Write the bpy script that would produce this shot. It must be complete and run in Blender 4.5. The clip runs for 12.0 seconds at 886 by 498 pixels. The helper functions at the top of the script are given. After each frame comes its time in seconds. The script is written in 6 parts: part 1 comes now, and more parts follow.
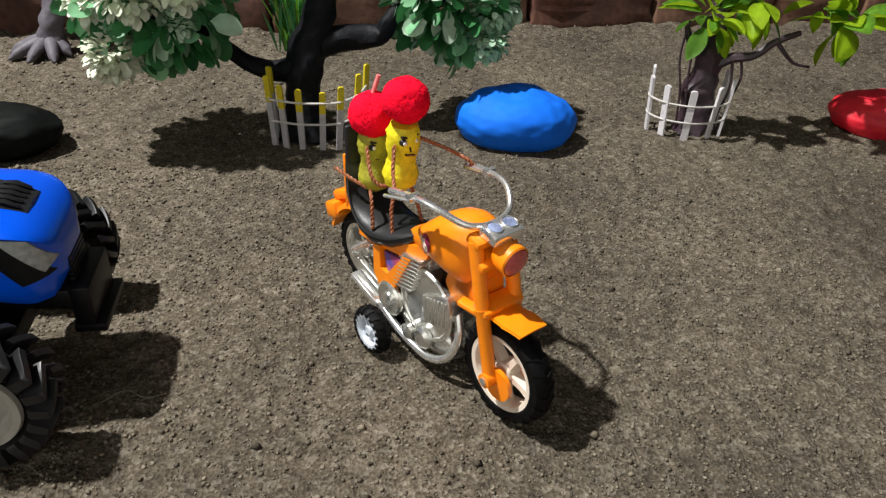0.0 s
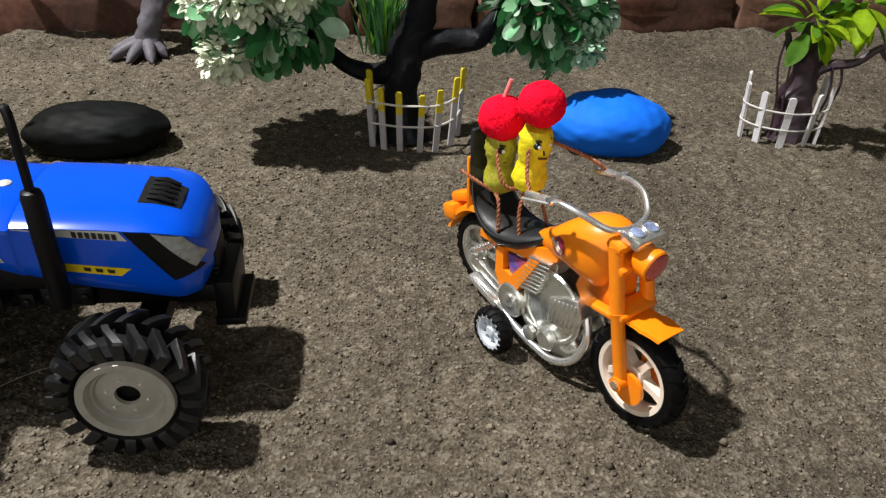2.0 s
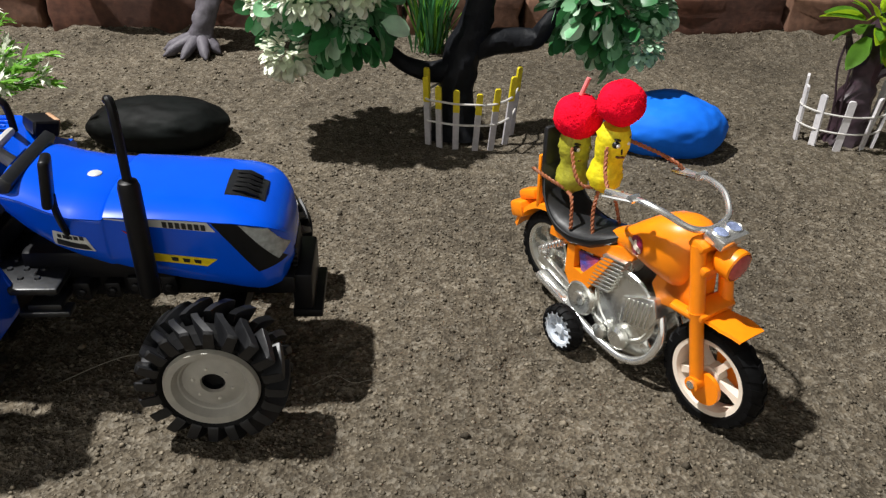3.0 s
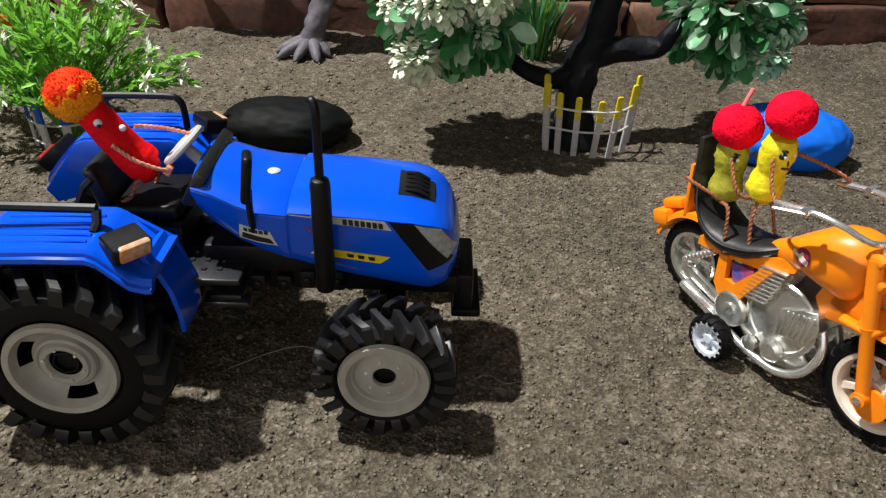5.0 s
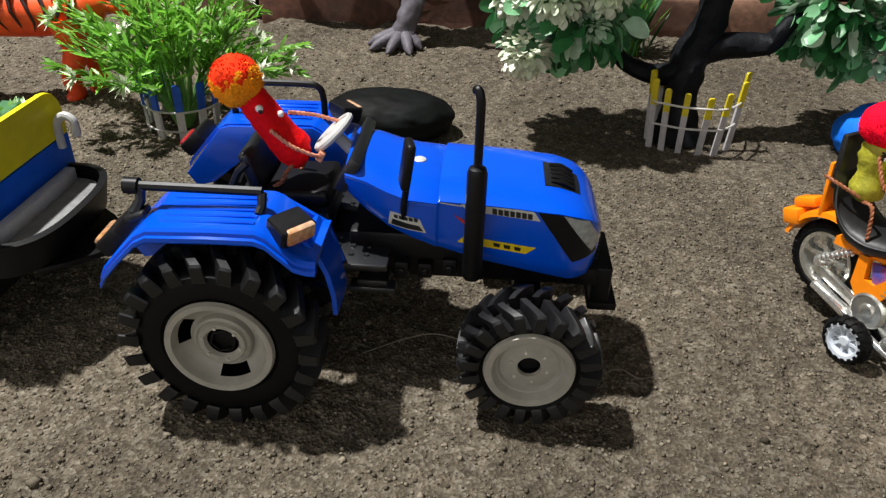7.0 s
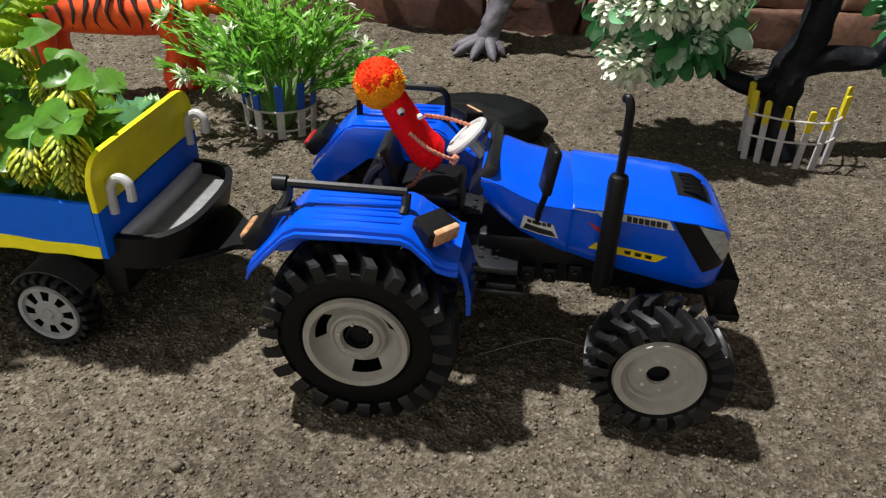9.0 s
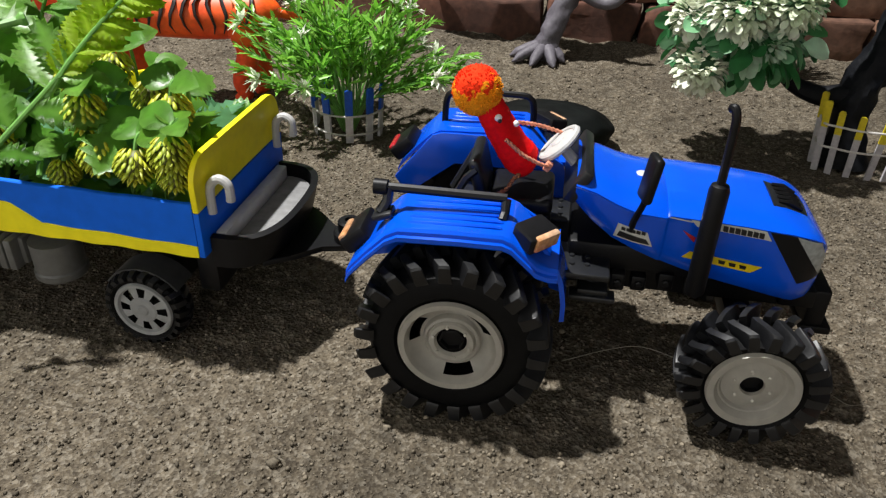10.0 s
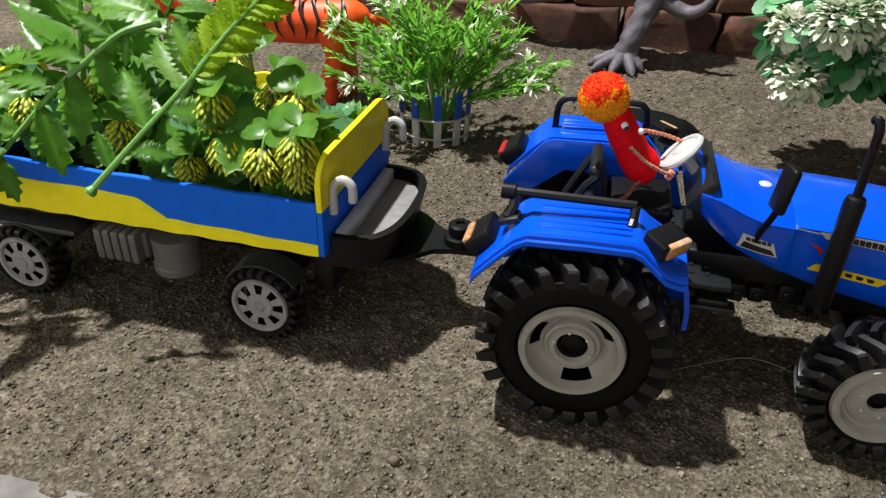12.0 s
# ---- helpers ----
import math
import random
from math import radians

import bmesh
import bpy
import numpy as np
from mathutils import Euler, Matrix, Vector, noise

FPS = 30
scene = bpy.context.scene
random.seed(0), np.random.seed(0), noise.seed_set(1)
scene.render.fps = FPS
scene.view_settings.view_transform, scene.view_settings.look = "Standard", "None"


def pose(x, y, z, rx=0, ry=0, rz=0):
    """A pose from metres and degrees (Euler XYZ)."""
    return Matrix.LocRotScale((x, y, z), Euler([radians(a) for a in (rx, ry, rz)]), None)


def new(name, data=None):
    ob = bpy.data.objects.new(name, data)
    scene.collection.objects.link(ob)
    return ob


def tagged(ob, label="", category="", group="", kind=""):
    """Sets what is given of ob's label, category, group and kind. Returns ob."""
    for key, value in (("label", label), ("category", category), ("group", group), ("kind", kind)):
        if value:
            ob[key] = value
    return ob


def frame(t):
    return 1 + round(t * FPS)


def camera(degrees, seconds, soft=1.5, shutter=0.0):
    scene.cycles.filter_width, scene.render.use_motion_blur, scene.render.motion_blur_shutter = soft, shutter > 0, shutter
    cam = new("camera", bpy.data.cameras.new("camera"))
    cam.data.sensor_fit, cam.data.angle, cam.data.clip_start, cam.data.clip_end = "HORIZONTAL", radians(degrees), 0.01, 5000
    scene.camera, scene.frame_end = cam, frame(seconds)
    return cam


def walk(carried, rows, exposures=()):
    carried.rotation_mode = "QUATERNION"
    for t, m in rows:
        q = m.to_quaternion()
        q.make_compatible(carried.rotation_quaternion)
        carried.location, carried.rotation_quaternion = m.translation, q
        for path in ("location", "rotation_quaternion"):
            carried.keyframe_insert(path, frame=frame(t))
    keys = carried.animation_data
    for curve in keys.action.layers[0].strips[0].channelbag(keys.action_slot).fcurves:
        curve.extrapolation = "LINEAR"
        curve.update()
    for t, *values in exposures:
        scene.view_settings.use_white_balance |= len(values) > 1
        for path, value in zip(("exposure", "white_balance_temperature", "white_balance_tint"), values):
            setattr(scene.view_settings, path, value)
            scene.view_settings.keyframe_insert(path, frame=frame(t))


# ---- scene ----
cam = camera(61.4, 12.0, soft=1.3)
METRES, EYE, TILT, LEAN, TURN = 0.24, 0.2147, -32.52, -2.68, 0.0
ROWS = [
    (0.0, 0.0, 0.0, 0.0, -0.0, 0.0, -0.0),
    (0.5, -0.0444, -0.0012, -0.0003, 0.65, -0.03, -0.52),
    (1.0, -0.0789, -0.0046, -0.0011, 1.45, 0.09, -0.58),
    (1.5, -0.1144, -0.0108, -0.0054, 2.19, 0.06, -0.89),
    (2.0, -0.1521, -0.0204, -0.0035, 2.97, 0.2, -1.26),
    (2.5, -0.1979, -0.0292, -0.0129, 3.88, 0.11, -1.88),
    (3.0, -0.243, -0.035, -0.0141, 4.57, 0.2, -2.28),
    (5.0, -0.4259, -0.0762, -0.0277, 8.29, 0.36, -4.28),
    (5.5, -0.4771, -0.0894, -0.029, 9.39, 0.25, -4.52),
    (6.0, -0.5185, -0.1005, -0.0346, 10.13, 0.2, -5.15),
    (6.5, -0.5536, -0.1016, -0.0467, 10.58, -0.12, -5.59),
    (7.0, -0.5867, -0.1108, -0.0521, 11.43, -0.21, -5.92),
    (9.0, -0.7292, -0.1596, -0.0728, 14.24, -0.16, -7.88),
    (9.5, -0.776, -0.1767, -0.0819, 15.19, -0.23, -8.55),
    (10.0, -0.8273, -0.1981, -0.0875, 16.36, -0.12, -9.02),
    (10.5, -0.857, -0.2083, -0.0952, 17.11, -0.16, -9.52),
    (11.0, -0.8966, -0.2217, -0.103, 18.01, -0.28, -9.84),
    (11.5, -0.9244, -0.232, -0.1109, 18.39, -0.2, -10.38),
    (12.0, -0.9505, -0.2498, -0.1155, 19.24, -0.08, -10.59),
]
walk(cam, [(t, pose(0, 0, EYE, TILT, LEAN, TURN) @ pose(METRES * x, METRES * y, METRES * z, 90 + pitch, roll, yaw)) for t, x, y, z, yaw, pitch, roll in ROWS])

# ---- light ----
LAMP = (-0.93, 0.33, 1.72)
world = bpy.data.worlds.new("room_dark")
world.use_nodes = True
world.node_tree.nodes["Background"].inputs[0].default_value = (0.9, 0.95, 1.0, 1)
world.node_tree.nodes["Background"].inputs[1].default_value = 0.003
scene.world = world
bulb = bpy.data.lights.new("ceiling_bulb", "POINT")
bulb.energy, bulb.shadow_soft_size, bulb.color = 280, 0.028, (1.0, 0.985, 0.96)
bulb_ob = new("ceiling_bulb", bulb)
bulb_ob.location = LAMP


# ---- materials ----
def material(name, color, rough=0.5, metal=0.0, var=0.15, scale=300.0, bump=0.1, second=None, coat=0.0, island=0.0, spec=0.5, thin=0.0):
    """A surface with two scales of variation: broad stains and fine grain. second: the colour of stains; island: tint from piece to piece."""
    m = bpy.data.materials.new(name)
    m.use_nodes = True
    nt = m.node_tree
    b = nt.nodes["Principled BSDF"]
    co = nt.nodes.new("ShaderNodeTexCoord")
    fine, broad = nt.nodes.new("ShaderNodeTexNoise"), nt.nodes.new("ShaderNodeTexNoise")
    fine.inputs["Scale"].default_value, fine.inputs["Detail"].default_value = scale, 4
    broad.inputs["Scale"].default_value, broad.inputs["Detail"].default_value = scale / 9, 3
    for n in (fine, broad):
        nt.links.new(co.outputs["Object"], n.inputs["Vector"])
    dark = second or tuple(c * (1 - var) for c in color)
    mix = nt.nodes.new("ShaderNodeMix")
    mix.data_type = "RGBA"
    mix.inputs[6].default_value, mix.inputs[7].default_value = (*color, 1), (*dark, 1)
    ramp = nt.nodes.new("ShaderNodeMapRange")
    ramp.inputs[1].default_value, ramp.inputs[2].default_value = 0.35, 0.7
    nt.links.new(broad.outputs["Fac"], ramp.inputs[0])
    nt.links.new(ramp.outputs[0], mix.inputs[0])
    hsv = nt.nodes.new("ShaderNodeHueSaturation")
    val = nt.nodes.new("ShaderNodeMapRange")
    val.inputs[1].default_value, val.inputs[2].default_value = 0.25, 0.75
    val.inputs[3].default_value, val.inputs[4].default_value = 1 - var, 1 + var
    nt.links.new(fine.outputs["Fac"], val.inputs[0])
    nt.links.new(mix.outputs[2], hsv.inputs["Color"])
    nt.links.new(val.outputs[0], hsv.inputs["Value"])
    last = hsv.outputs["Color"]
    if island:
        geo, h2 = nt.nodes.new("ShaderNodeNewGeometry"), nt.nodes.new("ShaderNodeHueSaturation")
        r2 = nt.nodes.new("ShaderNodeMapRange")
        r2.inputs[3].default_value, r2.inputs[4].default_value = 1 - island, 1 + island
        nt.links.new(geo.outputs["Random Per Island"], r2.inputs[0])
        nt.links.new(r2.outputs[0], h2.inputs["Value"])
        nt.links.new(last, h2.inputs["Color"])
        last = h2.outputs["Color"]
    nt.links.new(last, b.inputs["Base Color"])
    rr = nt.nodes.new("ShaderNodeMapRange")
    rr.inputs[3].default_value, rr.inputs[4].default_value = max(0.02, rough - 0.1), min(1, rough + 0.12)
    nt.links.new(broad.outputs["Fac"], rr.inputs[0])
    nt.links.new(rr.outputs[0], b.inputs["Roughness"])
    b.inputs["Metallic"].default_value = metal
    b.inputs["Coat Weight"].default_value = coat
    b.inputs["Specular IOR Level"].default_value = spec
    if thin:
        tr, ms = nt.nodes.new("ShaderNodeBsdfTranslucent"), nt.nodes.new("ShaderNodeMixShader")
        ms.inputs[0].default_value = thin
        nt.links.new(last, tr.inputs["Color"])
        nt.links.new(b.outputs[0], ms.inputs[1])
        nt.links.new(tr.outputs[0], ms.inputs[2])
        nt.links.new(ms.outputs[0], nt.nodes["Material Output"].inputs["Surface"])
    if bump:
        bn = nt.nodes.new("ShaderNodeBump")
        bn.inputs["Strength"].default_value, bn.inputs["Distance"].default_value = bump, 0.0006
        nt.links.new(fine.outputs["Fac"], bn.inputs["Height"])
        nt.links.new(bn.outputs["Normal"], b.inputs["Normal"])
    return m


def soil_material():
    m = bpy.data.materials.new("sandy_soil")
    m.use_nodes = True
    nt, L = m.node_tree, m.node_tree.links
    b = nt.nodes["Principled BSDF"]
    co = nt.nodes.new("ShaderNodeTexCoord")
    grain, clump, stain = (nt.nodes.new("ShaderNodeTexNoise") for _ in range(3))
    for n, s, d in ((grain, 760, 4), (clump, 120, 4), (stain, 9, 4)):
        n.inputs["Scale"].default_value, n.inputs["Detail"].default_value = s, d
        L.new(co.outputs["Object"], n.inputs["Vector"])
    cell = nt.nodes.new("ShaderNodeTexVoronoi")
    cell.inputs["Scale"].default_value = 560
    L.new(co.outputs["Object"], cell.inputs["Vector"])
    r1 = nt.nodes.new("ShaderNodeValToRGB")
    r1.color_ramp.elements[0].position, r1.color_ramp.elements[0].color = 0.3, (0.046, 0.037, 0.027, 1)
    r1.color_ramp.elements[1].position, r1.color_ramp.elements[1].color = 0.68, (0.19, 0.163, 0.124, 1)
    mid = r1.color_ramp.elements.new(0.5)
    mid.color = (0.106, 0.086, 0.06, 1)
    L.new(grain.outputs["Fac"], r1.inputs[0])
    sep = nt.nodes.new("ShaderNodeSeparateColor")
    L.new(cell.outputs["Color"], sep.inputs[0])
    r2 = nt.nodes.new("ShaderNodeValToRGB")
    r2.color_ramp.elements[0].position, r2.color_ramp.elements[0].color = 0.1, (0.042, 0.034, 0.025, 1)
    r2.color_ramp.elements[1].position, r2.color_ramp.elements[1].color = 0.95, (0.27, 0.242, 0.195, 1)
    m2 = r2.color_ramp.elements.new(0.6)
    m2.color = (0.118, 0.096, 0.066, 1)
    L.new(sep.outputs[0], r2.inputs[0])
    mix = nt.nodes.new("ShaderNodeMix")
    mix.data_type = "RGBA"
    mix.inputs[0].default_value = 0.4
    L.new(r1.outputs[0], mix.inputs[6])
    L.new(r2.outputs[0], mix.inputs[7])
    hsv = nt.nodes.new("ShaderNodeHueSaturation")
    k = nt.nodes.new("ShaderNodeMath")
    k.operation = "MULTIPLY_ADD"
    k.inputs[1].default_value, k.inputs[2].default_value = 1.25, -0.31
    c2 = nt.nodes.new("ShaderNodeMath")
    c2.operation = "ADD"
    L.new(clump.outputs["Fac"], c2.inputs[0])
    L.new(stain.outputs["Fac"], c2.inputs[1])
    L.new(c2.outputs[0], k.inputs[0])
    L.new(k.outputs[0], hsv.inputs["Value"])
    L.new(mix.outputs[2], hsv.inputs["Color"])
    L.new(hsv.outputs["Color"], b.inputs["Base Color"])
    b.inputs["Roughness"].default_value = 0.95
    b.inputs["Specular IOR Level"].default_value = 0.2
    add = nt.nodes.new("ShaderNodeMath")
    add.operation = "ADD"
    L.new(grain.outputs["Fac"], add.inputs[0])
    L.new(cell.outputs["Distance"], add.inputs[1])
    bn = nt.nodes.new("ShaderNodeBump")
    bn.inputs["Strength"].default_value, bn.inputs["Distance"].default_value = 1.0, 0.0009
    L.new(add.outputs[0], bn.inputs["Height"])
    L.new(bn.outputs["Normal"], b.inputs["Normal"])
    return m


SOIL = soil_material()
GRIT = material("soil_grit", (0.17, 0.145, 0.108), 0.9, var=0.3, scale=900, bump=0.4, second=(0.115, 0.096, 0.07), island=0.6, spec=0.2)
CONCRETE = material("pale_cement", (0.2, 0.19, 0.175), 0.85, var=0.3, scale=120, bump=0.2)
# White of the unseen reflector band behind the camera.
BOUNCEWHITE = material("bounce_white", (0.82, 0.82, 0.8), 0.9, var=0.04, scale=20, bump=0.05)
# Dark colour for the unseen room shell, so that it bounces little light.
SHELLDARK = material("dark_room_shell", (0.05, 0.05, 0.05), 0.9, var=0.06, scale=20, bump=0.05)
STONE = material("red_brown_stone", (0.14, 0.056, 0.034), 0.85, var=0.4, scale=160, bump=0.7, second=(0.06, 0.027, 0.019), island=0.3)
PALE_STONE = material("buff_stone", (0.22, 0.115, 0.072), 0.85, var=0.35, scale=160, bump=0.7, second=(0.09, 0.042, 0.027), island=0.25)
BLUE = material("blue_gloss_plastic", (0.0006, 0.078, 0.66), 0.2, var=0.05, scale=120, bump=0.015, coat=0.25, spec=0.4)
BLACK = material("black_plastic", (0.005, 0.005, 0.006), 0.42, var=0.25, scale=400, bump=0.08, spec=0.22)
DARK = material("charcoal_plastic", (0.011, 0.012, 0.014), 0.36, var=0.3, scale=500, bump=0.1)
RUBBER = material("black_rubber", (0.0032, 0.0032, 0.0036), 0.6, var=0.3, scale=500, bump=0.12, spec=0.15)
# Dusty rubber, greyer still to stand for light caught on the lug tops.
LUG = material("dusty_lit_rubber_lug", (0.011, 0.0115, 0.0135), 0.4, var=0.5, scale=350, bump=0.15, second=(0.004, 0.0042, 0.005), spec=0.45)
RIM = material("cream_rim_plastic", (0.66, 0.63, 0.56), 0.33, var=0.08, scale=250, bump=0.03)
GREYRIM = material("grey_rim_plastic", (0.6, 0.61, 0.61), 0.4, var=0.12, scale=250, bump=0.05)
GREY = material("grey_plastic", (0.11, 0.11, 0.105), 0.42, var=0.15, scale=250, bump=0.05)
DIALBLUE = material("pale_blue_print", (0.3, 0.36, 0.55), 0.3, var=0.5, scale=1500, bump=0.0, second=(0.05, 0.06, 0.12))
GREYARCH = material("dark_grey_plastic", (0.045, 0.046, 0.048), 0.35, var=0.2, scale=250, bump=0.05)
# Grey of the pan floor, lightened to stand in for a whitish reflection.
GREYFLOOR = material("grey_plastic_sheen", (0.22, 0.22, 0.22), 0.6, var=0.3, scale=200, bump=0.1)
PALEGREY = material("pale_grey_plastic", (0.5, 0.5, 0.49), 0.4, var=0.1, scale=250, bump=0.03)
LENS = material("clear_lamp_lens", (0.33, 0.36, 0.36), 0.12, var=0.3, scale=420, bump=0.3, coat=0.6)
AMBER = material("amber_lens", (0.55, 0.22, 0.06), 0.2, var=0.35, scale=500, bump=0.2, second=(0.55, 0.45, 0.35), coat=0.4)
REDLENS = material("red_lens", (0.45, 0.02, 0.03), 0.2, var=0.2, scale=400, bump=0.1, coat=0.4)
PINKLENS = material("pink_lens", (0.55, 0.1, 0.09), 0.25, var=0.2, scale=500, bump=0.25, coat=0.4)
WHITE = material("white_sticker", (0.6, 0.6, 0.55), 0.4, var=0.1, scale=400, bump=0.02)
YELLOW = material("yellow_sticker", (0.75, 0.55, 0.01), 0.35, var=0.1, scale=400, bump=0.02)
INK = material("black_print", (0.01, 0.01, 0.012), 0.4, var=0.1, scale=400, bump=0.0)
ORANGE = material("orange_plastic", (0.96, 0.26, 0.004), 0.36, var=0.05, scale=250, bump=0.02, coat=0.2)
CHROME = material("chrome_plating", (0.92, 0.92, 0.9), 0.2, metal=0.85, var=0.12, scale=300, bump=0.05)
SATIN = material("satin_silver_plating", (0.84, 0.84, 0.79), 0.26, metal=0.9, var=0.15, scale=400, bump=0.1)
CREAM = material("cream_plastic", (0.82, 0.72, 0.6), 0.4, var=0.08, scale=300, bump=0.03)
WHEELWHITE = material("pale_blue_white_plastic", (0.62, 0.67, 0.74), 0.4, var=0.08, scale=300, bump=0.03)
SEAT = material("black_seat_vinyl", (0.012, 0.012, 0.013), 0.45, var=0.3, scale=300, bump=0.2)
STICKER = material("maroon_sticker", (0.3, 0.02, 0.05), 0.3, var=0.4, scale=700, bump=0.02, second=(0.2, 0.02, 0.08))
SIDEPRINT = material("blue_maroon_sticker", (0.08, 0.09, 0.4), 0.3, var=0.5, scale=1600, bump=0.02, second=(0.4, 0.06, 0.09))
POM = material("red_pompom_yarn", (0.95, 0.004, 0.03), 0.95, var=0.14, scale=1500, bump=0.7, spec=0.1)
FLAME = material("orange_pompom_yarn", (0.95, 0.33, 0.012), 0.95, var=0.2, scale=1200, bump=0.7, spec=0.1)
FLAMERED = material("scarlet_pompom_yarn", (0.9, 0.045, 0.01), 0.95, var=0.2, scale=1200, bump=0.7, spec=0.1)
REDCLOTH = material("red_painted_shell", (0.78, 0.004, 0.007), 0.65, var=0.18, scale=500, bump=0.5, spec=0.12)
NUT = material("yellow_painted_shell", (0.85, 0.72, 0.01), 0.6, var=0.2, scale=420, bump=0.9)
# The same yellow for the rear doll, with its shade mixed into the colour.
NUTSHADE = material("shaded_yellow_shell", (0.44, 0.42, 0.03), 0.55, var=0.25, scale=420, bump=0.9)
WIRE = material("brown_twisted_thread", (0.33, 0.11, 0.045), 0.6, var=0.3, scale=900, bump=0.2)
WIRE2 = material("pale_red_twisted_thread", (0.72, 0.28, 0.17), 0.6, var=0.3, scale=900, bump=0.2)
BEAD = material("white_bead", (0.8, 0.8, 0.78), 0.3, var=0.03, scale=300, bump=0.0)
PINK = material("pink_stick", (0.75, 0.22, 0.22), 0.6, var=0.1, scale=300, bump=0.05)
ROCKBLUE = material("blue_painted_stone", (0.008, 0.17, 0.82), 0.68, var=0.08, scale=160, bump=0.12, second=(0.006, 0.13, 0.7), spec=0.15)
ROCKBLACK = material("black_painted_stone", (0.004, 0.0042, 0.004), 0.6, var=0.3, scale=200, bump=0.35, second=(0.006, 0.008, 0.0075), spec=0.1)
ROCKRED = material("red_painted_stone", (0.7, 0.012, 0.03), 0.6, var=0.15, scale=220, bump=0.3)
BARK = material("black_bark", (0.005, 0.0058, 0.008), 0.6, var=0.4, scale=260, bump=0.9, spec=0.15)
BARKPURPLE = material("dark_purple_bark", (0.045, 0.025, 0.035), 0.4, var=0.4, scale=260, bump=0.5)
GREYHIDE = material("grey_violet_rubber", (0.115, 0.105, 0.125), 0.6, var=0.25, scale=260, bump=0.8)
STICK = material("grey_white_stick", (0.46, 0.44, 0.46), 0.7, var=0.15, scale=400, bump=0.2)
STICKW = material("white_stick", (0.68, 0.66, 0.68), 0.7, var=0.12, scale=400, bump=0.2)
TIPYELLOW = material("yellow_painted_tip", (0.62, 0.5, 0.01), 0.6, var=0.15, scale=400, bump=0.2)
TIPBLUE = material("blue_painted_tip", (0.01, 0.1, 0.58), 0.55, var=0.15, scale=400, bump=0.2)
FIBRE = material("dull_fibre", (0.22, 0.2, 0.16), 0.8, var=0.2, scale=900, bump=0.1)
THREAD = material("white_thread", (0.6, 0.58, 0.55), 0.8, var=0.15, scale=900, bump=0.2)
BOXBLUE = material("blue_poster_paint", (0.002, 0.13, 0.76), 0.55, var=0.08, scale=160, bump=0.15, spec=0.2)
BOXYELLOW = material("yellow_poster_paint", (0.94, 0.82, 0.01), 0.5, var=0.08, scale=160, bump=0.15, spec=0.3)
LEAFGREEN = material("green_plastic_leaf", (0.19, 0.5, 0.06), 0.3, var=0.2, scale=140, bump=0.15, second=(0.38, 0.66, 0.13), island=0.35, thin=0.42)
LEAFMINT = material("mint_green_leaf", (0.3, 0.58, 0.34), 0.3, var=0.2, scale=140, bump=0.15, second=(0.16, 0.46, 0.2), island=0.3, thin=0.3)
LEAFDARK = material("deep_green_leaf", (0.03, 0.16, 0.045), 0.42, var=0.3, scale=140, bump=0.2, second=(0.07, 0.28, 0.1), island=0.4, thin=0.2)
LEAFPALE = material("white_green_leaf", (0.6, 0.74, 0.58), 0.5, var=0.2, scale=150, bump=0.2, second=(0.2, 0.46, 0.26), island=0.25, thin=0.25)
LEAFLIME = material("lime_leaf", (0.58, 0.78, 0.04), 0.5, var=0.15, scale=120, bump=0.15, second=(0.48, 0.7, 0.03), island=0.2, thin=0.5)
LEAFBRIGHT = material("bright_green_leaf", (0.27, 0.55, 0.06), 0.42, var=0.22, scale=140, bump=0.15, second=(0.12, 0.36, 0.03), island=0.35, thin=0.4)
LEAFBUSH = material("mid_green_leaf", (0.2, 0.46, 0.045), 0.42, var=0.22, scale=140, bump=0.15, second=(0.08, 0.25, 0.02), island=0.45, thin=0.35)
PETAL = material("white_petal", (0.8, 0.8, 0.7), 0.55, var=0.1, scale=300, bump=0.1, second=(0.6, 0.7, 0.48), island=0.12, thin=0.25)
CONE = material("yellow_cone_scale", (0.74, 0.58, 0.02), 0.45, var=0.15, scale=260, bump=0.1, second=(0.3, 0.42, 0.03), island=0.3)
CONECORE = material("olive_cone_core", (0.12, 0.13, 0.012), 0.5, var=0.2, scale=300, bump=0.1)
STEM = material("green_stem", (0.15, 0.36, 0.07), 0.45, var=0.2, scale=300, bump=0.1)
TIGER = material("orange_red_rubber", (0.9, 0.11, 0.01), 0.5, var=0.2, scale=200, bump=0.1, second=(0.8, 0.05, 0.01))


# ---- mesh helpers (millimetres in, metres out) ----
MM = 0.001


def finish(name, bm, mats, label="", angle=0.6):
    bmesh.ops.recalc_face_normals(bm, faces=bm.faces)
    bm.verts.ensure_lookup_table()
    for v in bm.verts:
        v.co *= MM
    for f in bm.faces:
        f.smooth = True
    for e in bm.edges:
        if len(e.link_faces) == 2 and e.calc_face_angle(0) > angle:
            e.smooth = False
    me = bpy.data.meshes.new(name)
    bm.to_mesh(me)
    bm.free()
    for m in (mats if isinstance(mats, (list, tuple)) else [mats]):
        me.materials.append(m)
    return me


def part(name, bm, mats, parent=None, label="", angle=0.6):
    ob = new(name, finish(name, bm, mats, label, angle))
    if parent:
        ob.parent = parent
    if label:
        ob["label"] = label
    return ob


def again(ob, parent, m=None, name=None):
    """A further piece on the same mesh."""
    o = new(name or ob.name.split(".")[0], ob.data)
    o.parent = parent
    if m is not None:
        o.matrix_local = m
    if "label" in ob:
        o["label"] = ob["label"]
    return o


